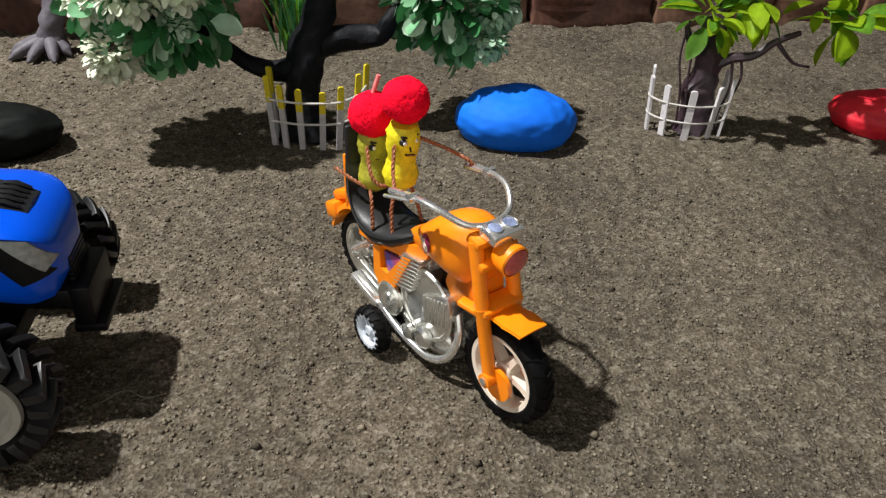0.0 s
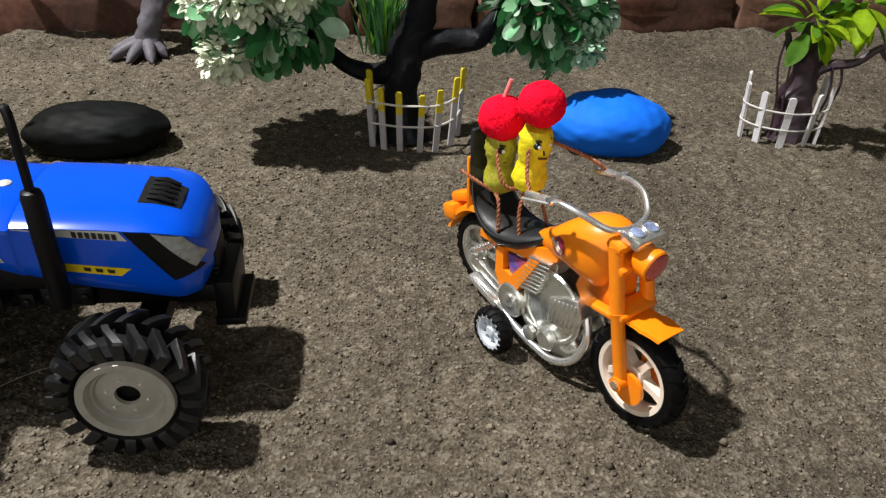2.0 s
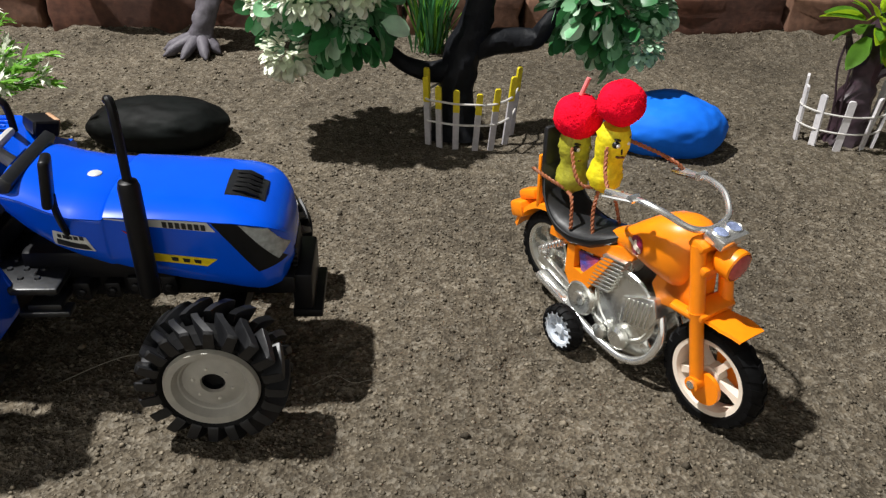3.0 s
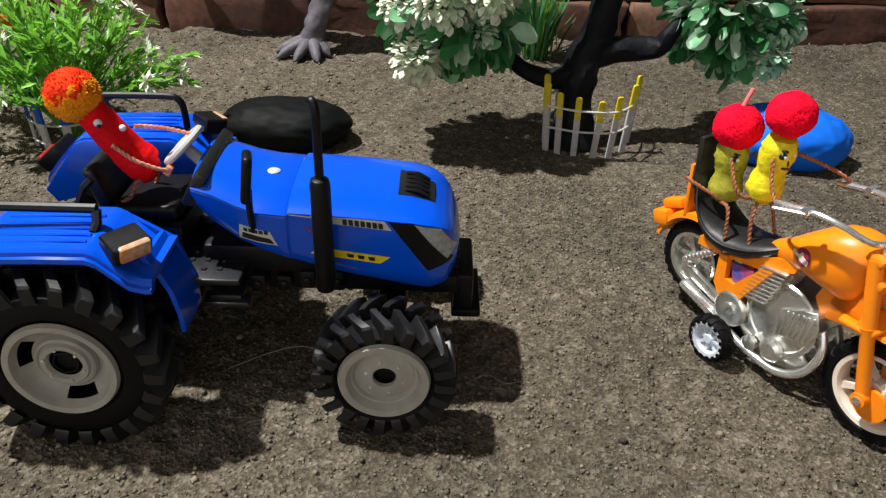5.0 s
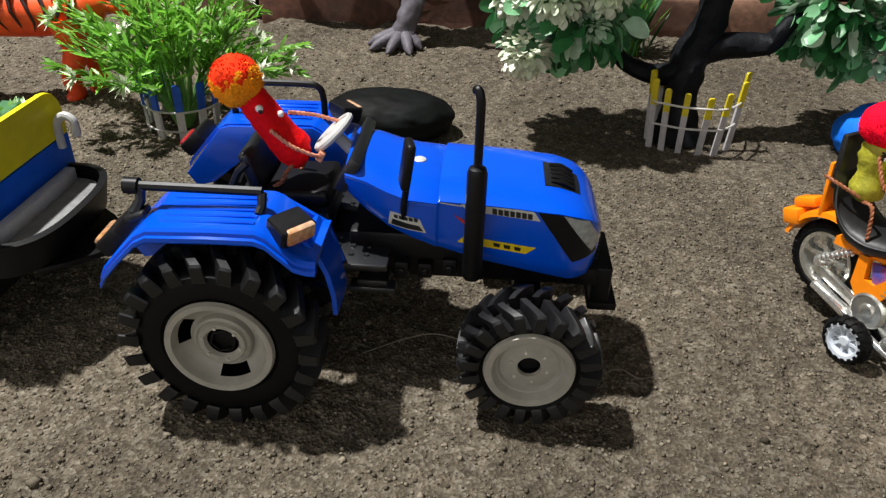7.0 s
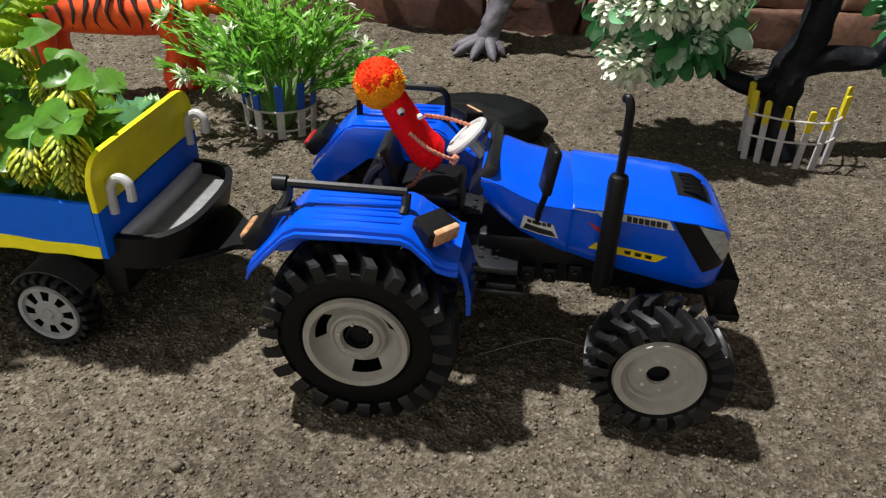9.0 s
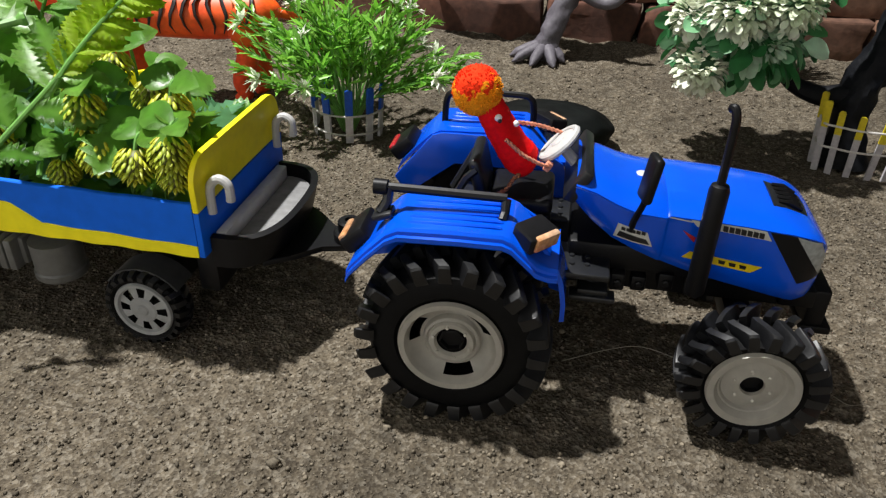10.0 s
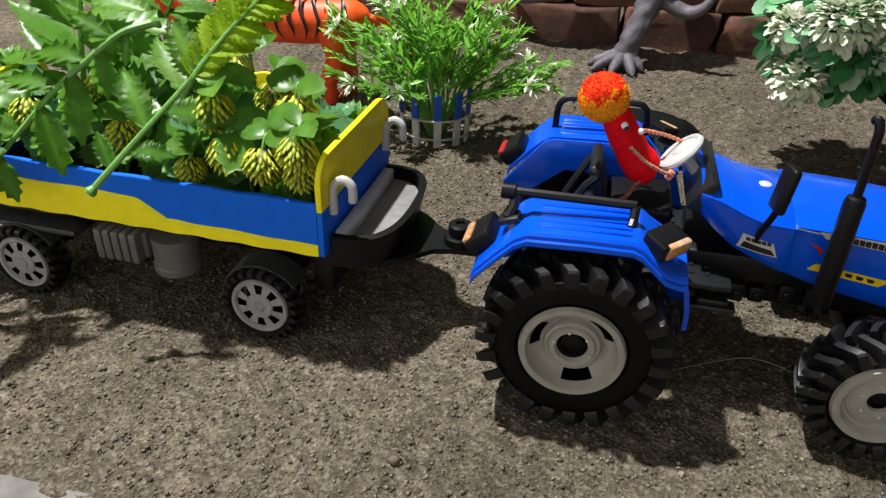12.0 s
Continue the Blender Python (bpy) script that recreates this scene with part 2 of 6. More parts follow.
def thing(name, label, category, x=0, y=0, z=0, turn=0, group="", kind=""):
    """An empty at the thing's base; millimetres and degrees."""
    ob = new(name)
    ob.empty_display_size = 0.01
    ob.matrix_basis = pose(x * MM, y * MM, z * MM, 0, 0, turn)
    return tagged(ob, label, category, group, kind)


def B():
    return bmesh.new()


def setmat(bm, start, index):
    bm.faces.ensure_lookup_table()
    for f in bm.faces[start:]:
        f.material_index = index


def box(bm, c, s, rot=(0, 0, 0), bevel=0.0, seg=2):
    m = pose(*c, *rot) @ Matrix.Diagonal((*s, 1))
    made = bmesh.ops.create_cube(bm, size=1, matrix=m)["verts"]
    if bevel:
        edges = list({e for v in made for e in v.link_edges})
        bmesh.ops.bevel(bm, geom=edges, offset=bevel, segments=seg, profile=0.5, affect="EDGES", clamp_overlap=True)
    return bm


def ring_loft(bm, rings, cap=True, closed=False):
    """Joins rings of points into a skin."""
    rows = [[bm.verts.new(p) for p in ring] for ring in rings]
    n = len(rows[0])
    pairs = list(zip(rows, rows[1:])) + ([(rows[-1], rows[0])] if closed else [])
    for a, b in pairs:
        for i in range(n):
            bm.faces.new((a[i], a[(i + 1) % n], b[(i + 1) % n], b[i]))
    if cap and not closed:
        bm.faces.new(rows[0])
        bm.faces.new(rows[-1])
    return bm


def tube(bm, pts, r, n=8, closed=False, flat=1.0):
    """A round bar along points; r: one radius or one for each point."""
    pts = [Vector(p) for p in pts]
    rs = r if isinstance(r, (list, tuple)) else [r] * len(pts)
    rings, side = [], None
    for i, p in enumerate(pts):
        a = pts[i - 1] if i or closed else pts[i]
        b = pts[(i + 1) % len(pts)] if i < len(pts) - 1 or closed else pts[i]
        d = (b - a).normalized()
        if side is None:
            side = d.orthogonal().normalized()
        side = (side - d * side.dot(d)).normalized()
        up = d.cross(side)
        rings.append([p + rs[i] * (math.cos(k * 2 * math.pi / n) * side + flat * math.sin(k * 2 * math.pi / n) * up) for k in range(n)])
    return ring_loft(bm, rings, closed=closed)


def smooth_path(pts, steps=6):
    """A smooth line through the points."""
    P = [Vector(p) for p in pts]
    P = [2 * P[0] - P[1]] + P + [2 * P[-1] - P[-2]]
    out = []
    for i in range(1, len(P) - 2):
        a, b, c, d = P[i - 1:i + 3]
        for k in range(steps):
            t = k / steps
            out.append(0.5 * ((2 * b) + (c - a) * t + (2 * a - 5 * b + 4 * c - d) * t * t + (3 * b - a - 3 * c + d) * t ** 3))
    return out + [P[-2]]


def twist(bm, pts, r=0.75, pitch=4.0, n=5):
    """Two threads wound round each other along a line."""
    path = smooth_path(pts, 12)
    for ph in (0, math.pi):
        line, side, s = [], None, 0.0
        for i, p in enumerate(path):
            d = (path[min(i + 1, len(path) - 1)] - path[max(i - 1, 0)]).normalized()
            if i:
                s += (p - path[i - 1]).length
            if side is None:
                side = d.orthogonal().normalized()
            side = (side - d * side.dot(d)).normalized()
            up = d.cross(side)
            a = ph + s / pitch * 2 * math.pi
            line.append(p + r * 0.75 * (math.cos(a) * side + math.sin(a) * up))
        tube(bm, line, r, n)
    return bm


AXIS_Y = Matrix.Rotation(radians(-90), 4, "X")
AXIS_X = Matrix.Rotation(radians(90), 4, "Y")


def lathe(bm, prof, n=32, m=None, closed=False):
    """Turns (radius, height) pairs round z, then lays them by m."""
    m = m or Matrix()
    rings = []
    for r, h in prof:
        rings.append([m @ Vector((r * math.cos(2 * math.pi * k / n), r * math.sin(2 * math.pi * k / n), h)) for k in range(n)])
    return ring_loft(bm, rings, cap=not closed, closed=closed)


def prism(bm, poly, h, m=None, bevel=0.0):
    """A slab on a polygon in x, y, from z 0 to h, laid by m."""
    m = m or Matrix()
    start = len(bm.verts)
    ring_loft(bm, [[m @ Vector((x, y, z)) for x, y in poly] for z in (0, h)])
    bm.verts.ensure_lookup_table()
    if bevel:
        edges = list({e for v in bm.verts[start:] for e in v.link_edges})
        bmesh.ops.bevel(bm, geom=edges, offset=bevel, segments=2, profile=0.5, affect="EDGES", clamp_overlap=True)
    return bm


def leaf(bm, m, length, width, teeth=0, fold=0.25, droop=0.25, steps=5, index=0, round_end=False):
    """A leaf along +x, folded at the midrib and drooping; teeth > 0: a toothed edge."""
    start = len(bm.faces)
    mids, L, R = [], [], []
    for i in range(steps + 1):
        t = i / steps
        w = width * 0.5 * math.sin(math.pi * min(1, t * 0.93 + 0.06)) ** 0.75
        if round_end:
            w = width * 0.5 * max(0.12, 1 - abs(2 * t - 1.12) ** 2.6) if t < 1 else width * 0.16
        if teeth:
            w *= 1.0 if i % 2 else 0.68
        z = -droop * length * t * t
        x = length * t
        mids.append(bm.verts.new(m @ Vector((x, 0, z))))
        ahead = length * 0.07 if teeth and i % 2 else 0
        L.append(bm.verts.new(m @ Vector((x + ahead, w, z + fold * w))))
        R.append(bm.verts.new(m @ Vector((x + ahead, -w, z + fold * w))))
    for i in range(steps):
        bm.faces.new((mids[i], mids[i + 1], L[i + 1], L[i]))
        bm.faces.new((mids[i + 1], mids[i], R[i], R[i + 1]))
    setmat(bm, start, index)


def facing(p, d, n):
    """A frame at p with x along d and z as near to n as can be."""
    x = Vector(d).normalized()
    y = Vector(n).cross(x)
    y = y.normalized() if y.length > 1e-4 else x.orthogonal().normalized()
    z = x.cross(y)
    return Matrix(((x.x, y.x, z.x, p[0]), (x.y, y.y, z.y, p[1]), (x.z, y.z, z.z, p[2]), (0, 0, 0, 1)))


def aim(p, d, roll=0.0):
    """A frame at p with x along d."""
    d = Vector(d).normalized()
    q = d.to_track_quat("X", "Z")
    return Matrix.Translation(p) @ q.to_matrix().to_4x4() @ Matrix.Rotation(roll, 4, "X")


# ---- setting ----
rng = np.random.default_rng(4)


def lattice(x, y, cell, seed):
    """Smooth random heights, -1 to 1, on a square lattice of that cell."""
    g = np.random.default_rng(seed).uniform(-1, 1, (512, 512))
    u, v = x / cell + 200.3, y / cell + 200.7
    i, j = np.floor(u).astype(int), np.floor(v).astype(int)
    a, b = u - i, v - j
    a, b = a * a * (3 - 2 * a), b * b * (3 - 2 * b)
    i, j = i % 511, j % 511
    return (g[i, j] * (1 - a) + g[i + 1, j] * a) * (1 - b) + (g[i, j + 1] * (1 - a) + g[i + 1, j + 1] * a) * b


def soil_height(x, y):
    """The soil's surface in metres; flat to a millimetre but for heaps by the blue fence and along the wall."""
    z = 0.0012 * lattice(x, y, 0.06, 1) + 0.0009 * lattice(x, y, 0.017, 2) + 0.0011 * lattice(x, y, 0.0068, 3) * (0.7 + 0.6 * lattice(x, y, 0.04, 14)) + 0.0009 * lattice(x, y, 0.0037, 5)
    z = z + 0.011 * np.exp(-(((x + 0.475) / 0.045) ** 2 + ((y - 0.43) / 0.03) ** 2)) * (1 + 0.5 * lattice(x, y, 0.012, 6))
    z = z + 0.004 * np.clip((y - 0.70 - 0.2 * x) / 0.03, 0, 1) * (1 + lattice(x, y, 0.02, 7))
    edge = y - (0.052 + 0.15 * (x + 0.43) + 0.006 * lattice(x, y, 0.03, 8) + 0.003 * lattice(x, y, 0.008, 9))
    return z - 0.02 * np.clip(-edge / 0.004, 0, 1) - 0.001


def grid_object(name, x0, x1, y0, y1, step, mat):
    xs, ys = np.arange(x0, x1 + step / 2, step), np.arange(y0, y1 + step / 2, step)
    X, Y = np.meshgrid(xs, ys)
    co = np.stack([X, Y, soil_height(X, Y)], -1).reshape(-1, 3)
    nx, ny = len(xs), len(ys)
    a = (np.arange(ny - 1)[:, None] * nx + np.arange(nx - 1)[None, :]).reshape(-1)
    quads = np.stack([a, a + 1, a + nx + 1, a + nx], -1)
    me = bpy.data.meshes.new(name)
    me.vertices.add(len(co))
    me.vertices.foreach_set("co", co.astype(np.float32).ravel())
    me.loops.add(quads.size)
    me.loops.foreach_set("vertex_index", quads.astype(np.int32).ravel())
    me.polygons.add(len(quads))
    me.polygons.foreach_set("loop_start", (np.arange(len(quads)) * 4).astype(np.int32))
    me.polygons.foreach_set("use_smooth", np.ones(len(quads), bool))
    me.update(calc_edges=True)
    me.materials.append(mat)
    return new(name, me)


tagged(grid_object("ground", -0.88, 0.80, -0.02, 0.95, 0.0018, SOIL), "grey-brown sandy soil strewn over the cement floor", "soil", kind="structure")

bm = B()
box(bm, (0, 0, -20.5), (6000, 6000, 30))
tagged(part("floor", bm, SOIL), "bare earth floor of the room", "floor", kind="structure")
bm = B()
prism(bm, [(-900, -90), (-330, -60), (-330, 68), (-900, -17.5)], 3.4, pose(0, 0, -5.2), bevel=0.6)
tagged(part("cement_edge", bm, CONCRETE), "pale worn cement edge beside the soil", "cement", kind="structure")
# Walls out of view; the white southern band is added to bounce fill light.
for nm, c, s, mt in (("wall_north", (0, 2980, 1300), (6000, 40, 2640), SHELLDARK), ("wall_south", (0, -1000, 1810), (6000, 40, 1620), SHELLDARK), ("wall_bounce_band", (0, -1000, 490), (6000, 44, 1019), BOUNCEWHITE),
                     ("wall_east", (1900, 990, 1300), (40, 3940, 2640), SHELLDARK), ("wall_west", (-2980, 990, 1300), (40, 3940, 2640), SHELLDARK)):
    bm = B()
    box(bm, c, s)
    tagged(part(nm, bm, mt), "unseen white wall band added to bounce light onto the toys" if mt is BOUNCEWHITE else "unseen dark wall added to close the room", "wall", kind="structure")
# The ceiling is out of view too, added to close the shell.
bm = B()
box(bm, (0, 0, 2640), (6000, 6000, 40))
tagged(part("ceiling", bm, SHELLDARK), "unseen dark ceiling added to close the room", "ceiling", kind="structure")


def grit(count, x0, x1, y0, y1, smin, smax, seed, name, label):
    """Loose grains: squashed eight-sided stones, one mesh."""
    g = np.random.default_rng(seed)
    x, y = g.uniform(x0, x1, count), g.uniform(y0, y1, count)
    keep = y > 0.055 + 0.15 * (x + 0.43)
    x, y = x[keep], y[keep]
    n = len(x)
    s = smin + (smax - smin) * g.random(n) ** 4
    base = np.array([(1, 0, 0), (0.3, 0.9, 0), (-0.8, 0.6, 0), (-0.7, -0.7, 0), (0.4, -0.9, 0), (0.1, 0.1, 0.8), (0, 0, -0.7)])
    f = np.array([(0, 1, 5), (1, 2, 5), (2, 3, 5), (3, 4, 5), (4, 0, 5), (1, 0, 6), (2, 1, 6), (3, 2, 6), (4, 3, 6), (0, 4, 6)])
    a = g.uniform(0, 6.28, n)
    P = base[None] * (1 + g.uniform(-0.35, 0.35, (n, 7, 1)))
    c, sn = np.cos(a)[:, None], np.sin(a)[:, None]
    px, py = P[..., 0] * c - P[..., 1] * sn, P[..., 0] * sn + P[..., 1] * c
    co = np.stack([x[:, None] + s[:, None] * px, y[:, None] + s[:, None] * py, soil_height(x, y)[:, None] + s[:, None] * (P[..., 2] + 0.25)], -1).reshape(-1, 3)
    faces = (f[None] + 7 * np.arange(n)[:, None, None]).reshape(-1, 3)
    me = bpy.data.meshes.new(name)
    me.vertices.add(len(co))
    me.vertices.foreach_set("co", co.astype(np.float32).ravel())
    me.loops.add(faces.size)
    me.loops.foreach_set("vertex_index", faces.astype(np.int32).ravel())
    me.polygons.add(len(faces))
    me.polygons.foreach_set("loop_start", (np.arange(len(faces)) * 3).astype(np.int32))
    me.update(calc_edges=True)
    me.materials.append(GRIT)
    return tagged(new(name, me), label, "grit", kind="stuff")


grit(64000, -0.62, 0.22, 0.06, 0.42, 0.0003, 0.0012, 11, "soil_grains", "loose coarse grains of grey-brown sand")
grit(16000, -0.7, 0.5, 0.40, 0.80, 0.0004, 0.0017, 12, "far_soil_grains", "loose coarse grains of sand towards the stone wall")
grit(260, -0.6, 0.25, 0.08, 0.6, 0.0012, 0.0030, 13, "small_pebbles", "scattered pale pebbles on the soil")


# ---- the painted stones ----
def stone(name, label, cx, cy, rx, ry, h, turn, mat, seed, square=1.0):
    bm = B()
    made = bmesh.ops.create_icosphere(bm, subdivisions=5, radius=1)["verts"]
    for v in made:
        k = 1 + 0.085 * noise.fractal(v.co * 0.8 + Vector((seed * 5.1, seed, 2)), 0.8, 2, 4) + 0.0025 * noise.fractal(v.co * 6 + Vector((seed, 0, 0)), 0.8, 2, 3)
        z = v.co.z
        v.co = Vector((v.co.x * rx * k, v.co.y * ry * k, (max(z, -0.6) * 0.625 + 0.375) * h * (k if z > 0 else 1) - 1))
    ob = part(name, bm, mat, angle=1.2)
    ob.matrix_basis = pose(cx * MM, cy * MM, 0, 0, 0, turn)
    return tagged(ob, label, "stone", group="painted stones")


stone("blue_stone", "smooth round stone painted bright blue, on the soil", 61, 489, 41, 31, 37, 0, ROCKBLUE, 1)
stone("black_stone", "long smooth stone painted black, on the soil", -279, 437, 45, 28, 30, 12, ROCKBLACK, 2)
stone("red_stone", "smooth stone painted red, on the soil", 352, 532, 45, 30, 31, -14, ROCKRED, 3)


# ---- tractor ----
def lug_bar(R, w, height, thick, side):
    """One slanting tread bar on one half of a tyre whose axle is y, with a square end at the shoulder."""
    bm = B()
    rings = []
    for k in range(6):
        u = k / 5
        y = side * (0.02 * w + w * 0.51 * u)
        a = 1.7 * thick * (1 - u ** 1.3) / R
        half = thick / R * (0.42 + 0.16 * u)
        lo, hi = R - height - 1.6 - 2.6 * u ** 3, R - 0.9 * u ** 3
        rings.append([Vector((q * math.cos(a + d), y, q * math.sin(a + d))) for q, d in ((lo, -half * 1.2), (hi - 0.5, -half * 0.86), (hi, -half * 0.7), (hi, half * 0.7), (hi - 0.5, half * 0.86), (lo, half * 1.2))])
    y = side * (w * 0.53 + 0.7)
    half = thick / R * 0.6
    rings.append([Vector((q * math.cos(d), y, q * math.sin(d))) for q, d in ((R - height - 3.0, -half * 1.1), (R - 2.1, -half * 0.8), (R - 1.8, -half * 0.6), (R - 1.8, half * 0.6), (R - 2.1, half * 0.8), (R - height - 3.0, half * 1.1))])
    return ring_loft(bm, rings)


def lugs(wheel, R, w, count, height, thick):
    for side in (-1, 1):
        first = None
        for i in range(count):
            m = Matrix.Rotation(-2 * math.pi * (i + (0.5 if side > 0 else 0)) / count, 4, "Y")
            if first is None:
                first = part("lug", lug_bar(R, w, height, thick, side), LUG, wheel)
                first.matrix_local = m
            else:
                again(first, wheel, m)


def tyre_body(bm, R, w, rim, n=48):
    hw = w / 2
    prof = [(rim, -hw * 0.72), (rim + 2, -hw * 0.95), ((R + rim) / 2, -hw * 1.0), (R - 3.5, -hw * 0.9), (R - 1.2, -hw * 0.6), (R - 0.8, 0),
            (R - 1.2, hw * 0.6), (R - 3.5, hw * 0.9), ((R + rim) / 2, hw), (rim + 2, hw * 0.95), (rim, hw * 0.72)]
    return lathe(bm, prof, n, AXIS_Y, closed=True)


def tractor_wheel(parent, name, x, y, z, R, w, rim, count, side, slots):
    """side: -1 shows its face to -y. Parts: tyre, rim (> hub, nuts)."""
    wheel = new(name)
    wheel.empty_display_size = 0.005
    wheel.parent = parent
    wheel.matrix_local = pose(x * MM, y * MM, z * MM, 0, 13 * side, 0 if side < 0 else 180)
    bm = B()
    tyre_body(bm, R - 4, w, rim)
    part("tyre", bm, RUBBER, wheel, "black rubber tyre with deep slanting lugs")
    lugs(wheel, R, w, count, 4.4, 4.5 if R > 30 else 3.9)
    bm = B()
    f = -w / 2
    if slots:
        prof = [(rim + 0.6, f + 1.0), (rim, f - 0.8), (rim - 2.2, f - 0.6), (rim - 3.0, f + 1.2), (rim - 3.6, f + 3.0), (12.4, f + 6.0), (11.2, f + 6.3), (10.6, f + 4.0), (9.8, f + 3.4), (9.0, f + 4.2), (8.4, f + 2.9), (6.6, f + 2.9), (5.8, f + 4.5)]
    else:
        prof = [(rim + 0.6, f + 1.0), (rim, f - 0.8), (rim - 2.6, f - 0.5), (rim - 4.2, f + 2.2), (rim - 4.8, f + 2.4), (rim - 5.6, f + 3.6), (9, f + 3.2), (7.5, f + 2.6), (4.5, f + 2.6), (4.2, f + 4)]
    rings = []
    n = 48
    for r, h in prof:
        rings.append([Vector((r * math.cos(2 * math.pi * k / n), h, r * math.sin(2 * math.pi * k / n))) for k in range(n)])
    rows = [[bm.verts.new(p) for p in ring] for ring in rings]
    for i, (a, b) in enumerate(zip(rows, rows[1:])):
        for k in range(n):
            if slots and i == 4 and (k % 16) in (1, 2, 3, 4, 5, 6):
                continue
            bm.faces.new((a[k], a[(k + 1) % n], b[(k + 1) % n], b[k]))
    bmesh.ops.solidify(bm, geom=bm.faces[:], thickness=0.7)
    rim_ob = part("rim", bm, RIM, wheel, "cream plastic wheel rim")
    bm = B()
    ring_loft(bm, [[Vector((r * math.cos(k * math.pi / 3), h, r * math.sin(k * math.pi / 3))) for k in range(6)] for r, h in ((5.6, f + 9), (5.2, f + 4.2), (4.4, f + 4.0), (4.2, f + 6))])
    part("hub", bm, BLACK, wheel, "black hexagonal hub recess")
    nut = None
    for k in range(6):
        a = 2 * math.pi * (k + 0.5) / 6
        m = pose(7.1 * math.cos(a) * MM, (f + 2.6) * MM, 7.1 * math.sin(a) * MM)
        if nut is None:
            bm = B()
            lathe(bm, [(0.65, 0.6), (0.65, -0.5), (0.4, -0.8)], 8, AXIS_Y)
            nut = part("wheel_nut", bm, RIM, wheel)
            nut.matrix_local = m
        else:
            again(nut, wheel, m)
    # inner disc closes the wheel behind the slots
    bm = B()
    lathe(bm, [(rim, w / 2 - 2), (rim, w / 2 - 3.5), (3, w / 2 - 3.5), (3, w / 2 - 2)], 32, AXIS_Y, closed=True)
    part("inner_disc", bm, BLACK, wheel)
    return wheel


HOOD_W = 25.8


def on_line(pts, x):
    """Height at x on a line through (x, z) points."""
    for (a, za), (b, zb) in zip(pts, pts[1:]):
        if x <= b:
            return za + (zb - za) * max(0, (x - a) / (b - a))
    return pts[-1][1]


def hood_top(x):
    return on_line([(38, 90.3), (47, 88.9), (53, 86.3), (60, 84), (67, 82.6), (75, 82.4), (95, 81.6), (108, 80.8), (116, 79.8), (120, 79.0), (125, 77.3), (129, 75.6), (133, 72.8), (136, 69.4), (138, 65.5), (139.4, 61)], x)


def hood_low(x):
    return on_line([(38, 80), (46, 72), (53, 66), (74, 57.5), (90, 52.4), (116, 47.2), (128, 44.6), (135, 45.6), (139, 52.5)], x)


def hood_lip(x):
    """Height of the overhanging lip under the bonnet's crowned top."""
    return hood_top(x) - (3.8 if x > 75.5 else 5.0) * min(1, max(0.3, (141 - x) / 26))


def hood_plan(x):
    u = min(1, max(0.0, (x - 112) / 27.8))
    w = HOOD_W * (1 - u ** 4) ** 0.46 if u < 1 else 0
    return w * (0.82 + 0.18 * min(1, (x - 38) / 26) if x < 64 else 1)


def hood_half(x, z):
    """Half width of the bonnet's side at x and height z, below the lip."""
    tuck = max(0, (hood_low(x) + 8 - z) / 8)
    return (hood_plan(x) - (1.0 if x > 75.5 else 0.0) * min(1, (141 - x) / 10)) * (1 - 0.12 * tuck * tuck)


def hood_patch(bm, quad, off=0.45, n=10, side=-1, back=1.2):
    """A thin plate that follows the bonnet's side; quad: four (x, z) corners."""
    (ax, az), (bx, bz), (cx, cz), (dx, dz) = quad
    front, rear = [], []
    for i in range(n + 1):
        rf, rb = [], []
        for j in range(n + 1):
            u, v = i / n, j / n
            x = (ax * (1 - u) + bx * u) * (1 - v) + (dx * (1 - u) + cx * u) * v
            z = (az * (1 - u) + bz * u) * (1 - v) + (dz * (1 - u) + cz * u) * v
            y = hood_half(x, z)
            rf.append(bm.verts.new((x + (0.3 * off if x > 118 else 0), side * (y + off), z)))
            rb.append(bm.verts.new((x - 0.5, side * (y - back), z)))
        front.append(rf)
        rear.append(rb)
    for i in range(n):
        for j in range(n):
            bm.faces.new((front[i][j], front[i + 1][j], front[i + 1][j + 1], front[i][j + 1]))
    edge = [(i, 0) for i in range(n)] + [(n, j) for j in range(n)] + [(i, n) for i in range(n, 0, -1)] + [(0, j) for j in range(n, 0, -1)]
    for (i, j), (k, l) in zip(edge, edge[1:] + edge[:1]):
        bm.faces.new((front[i][j], front[k][l], rear[k][l], rear[i][j]))
    return bm


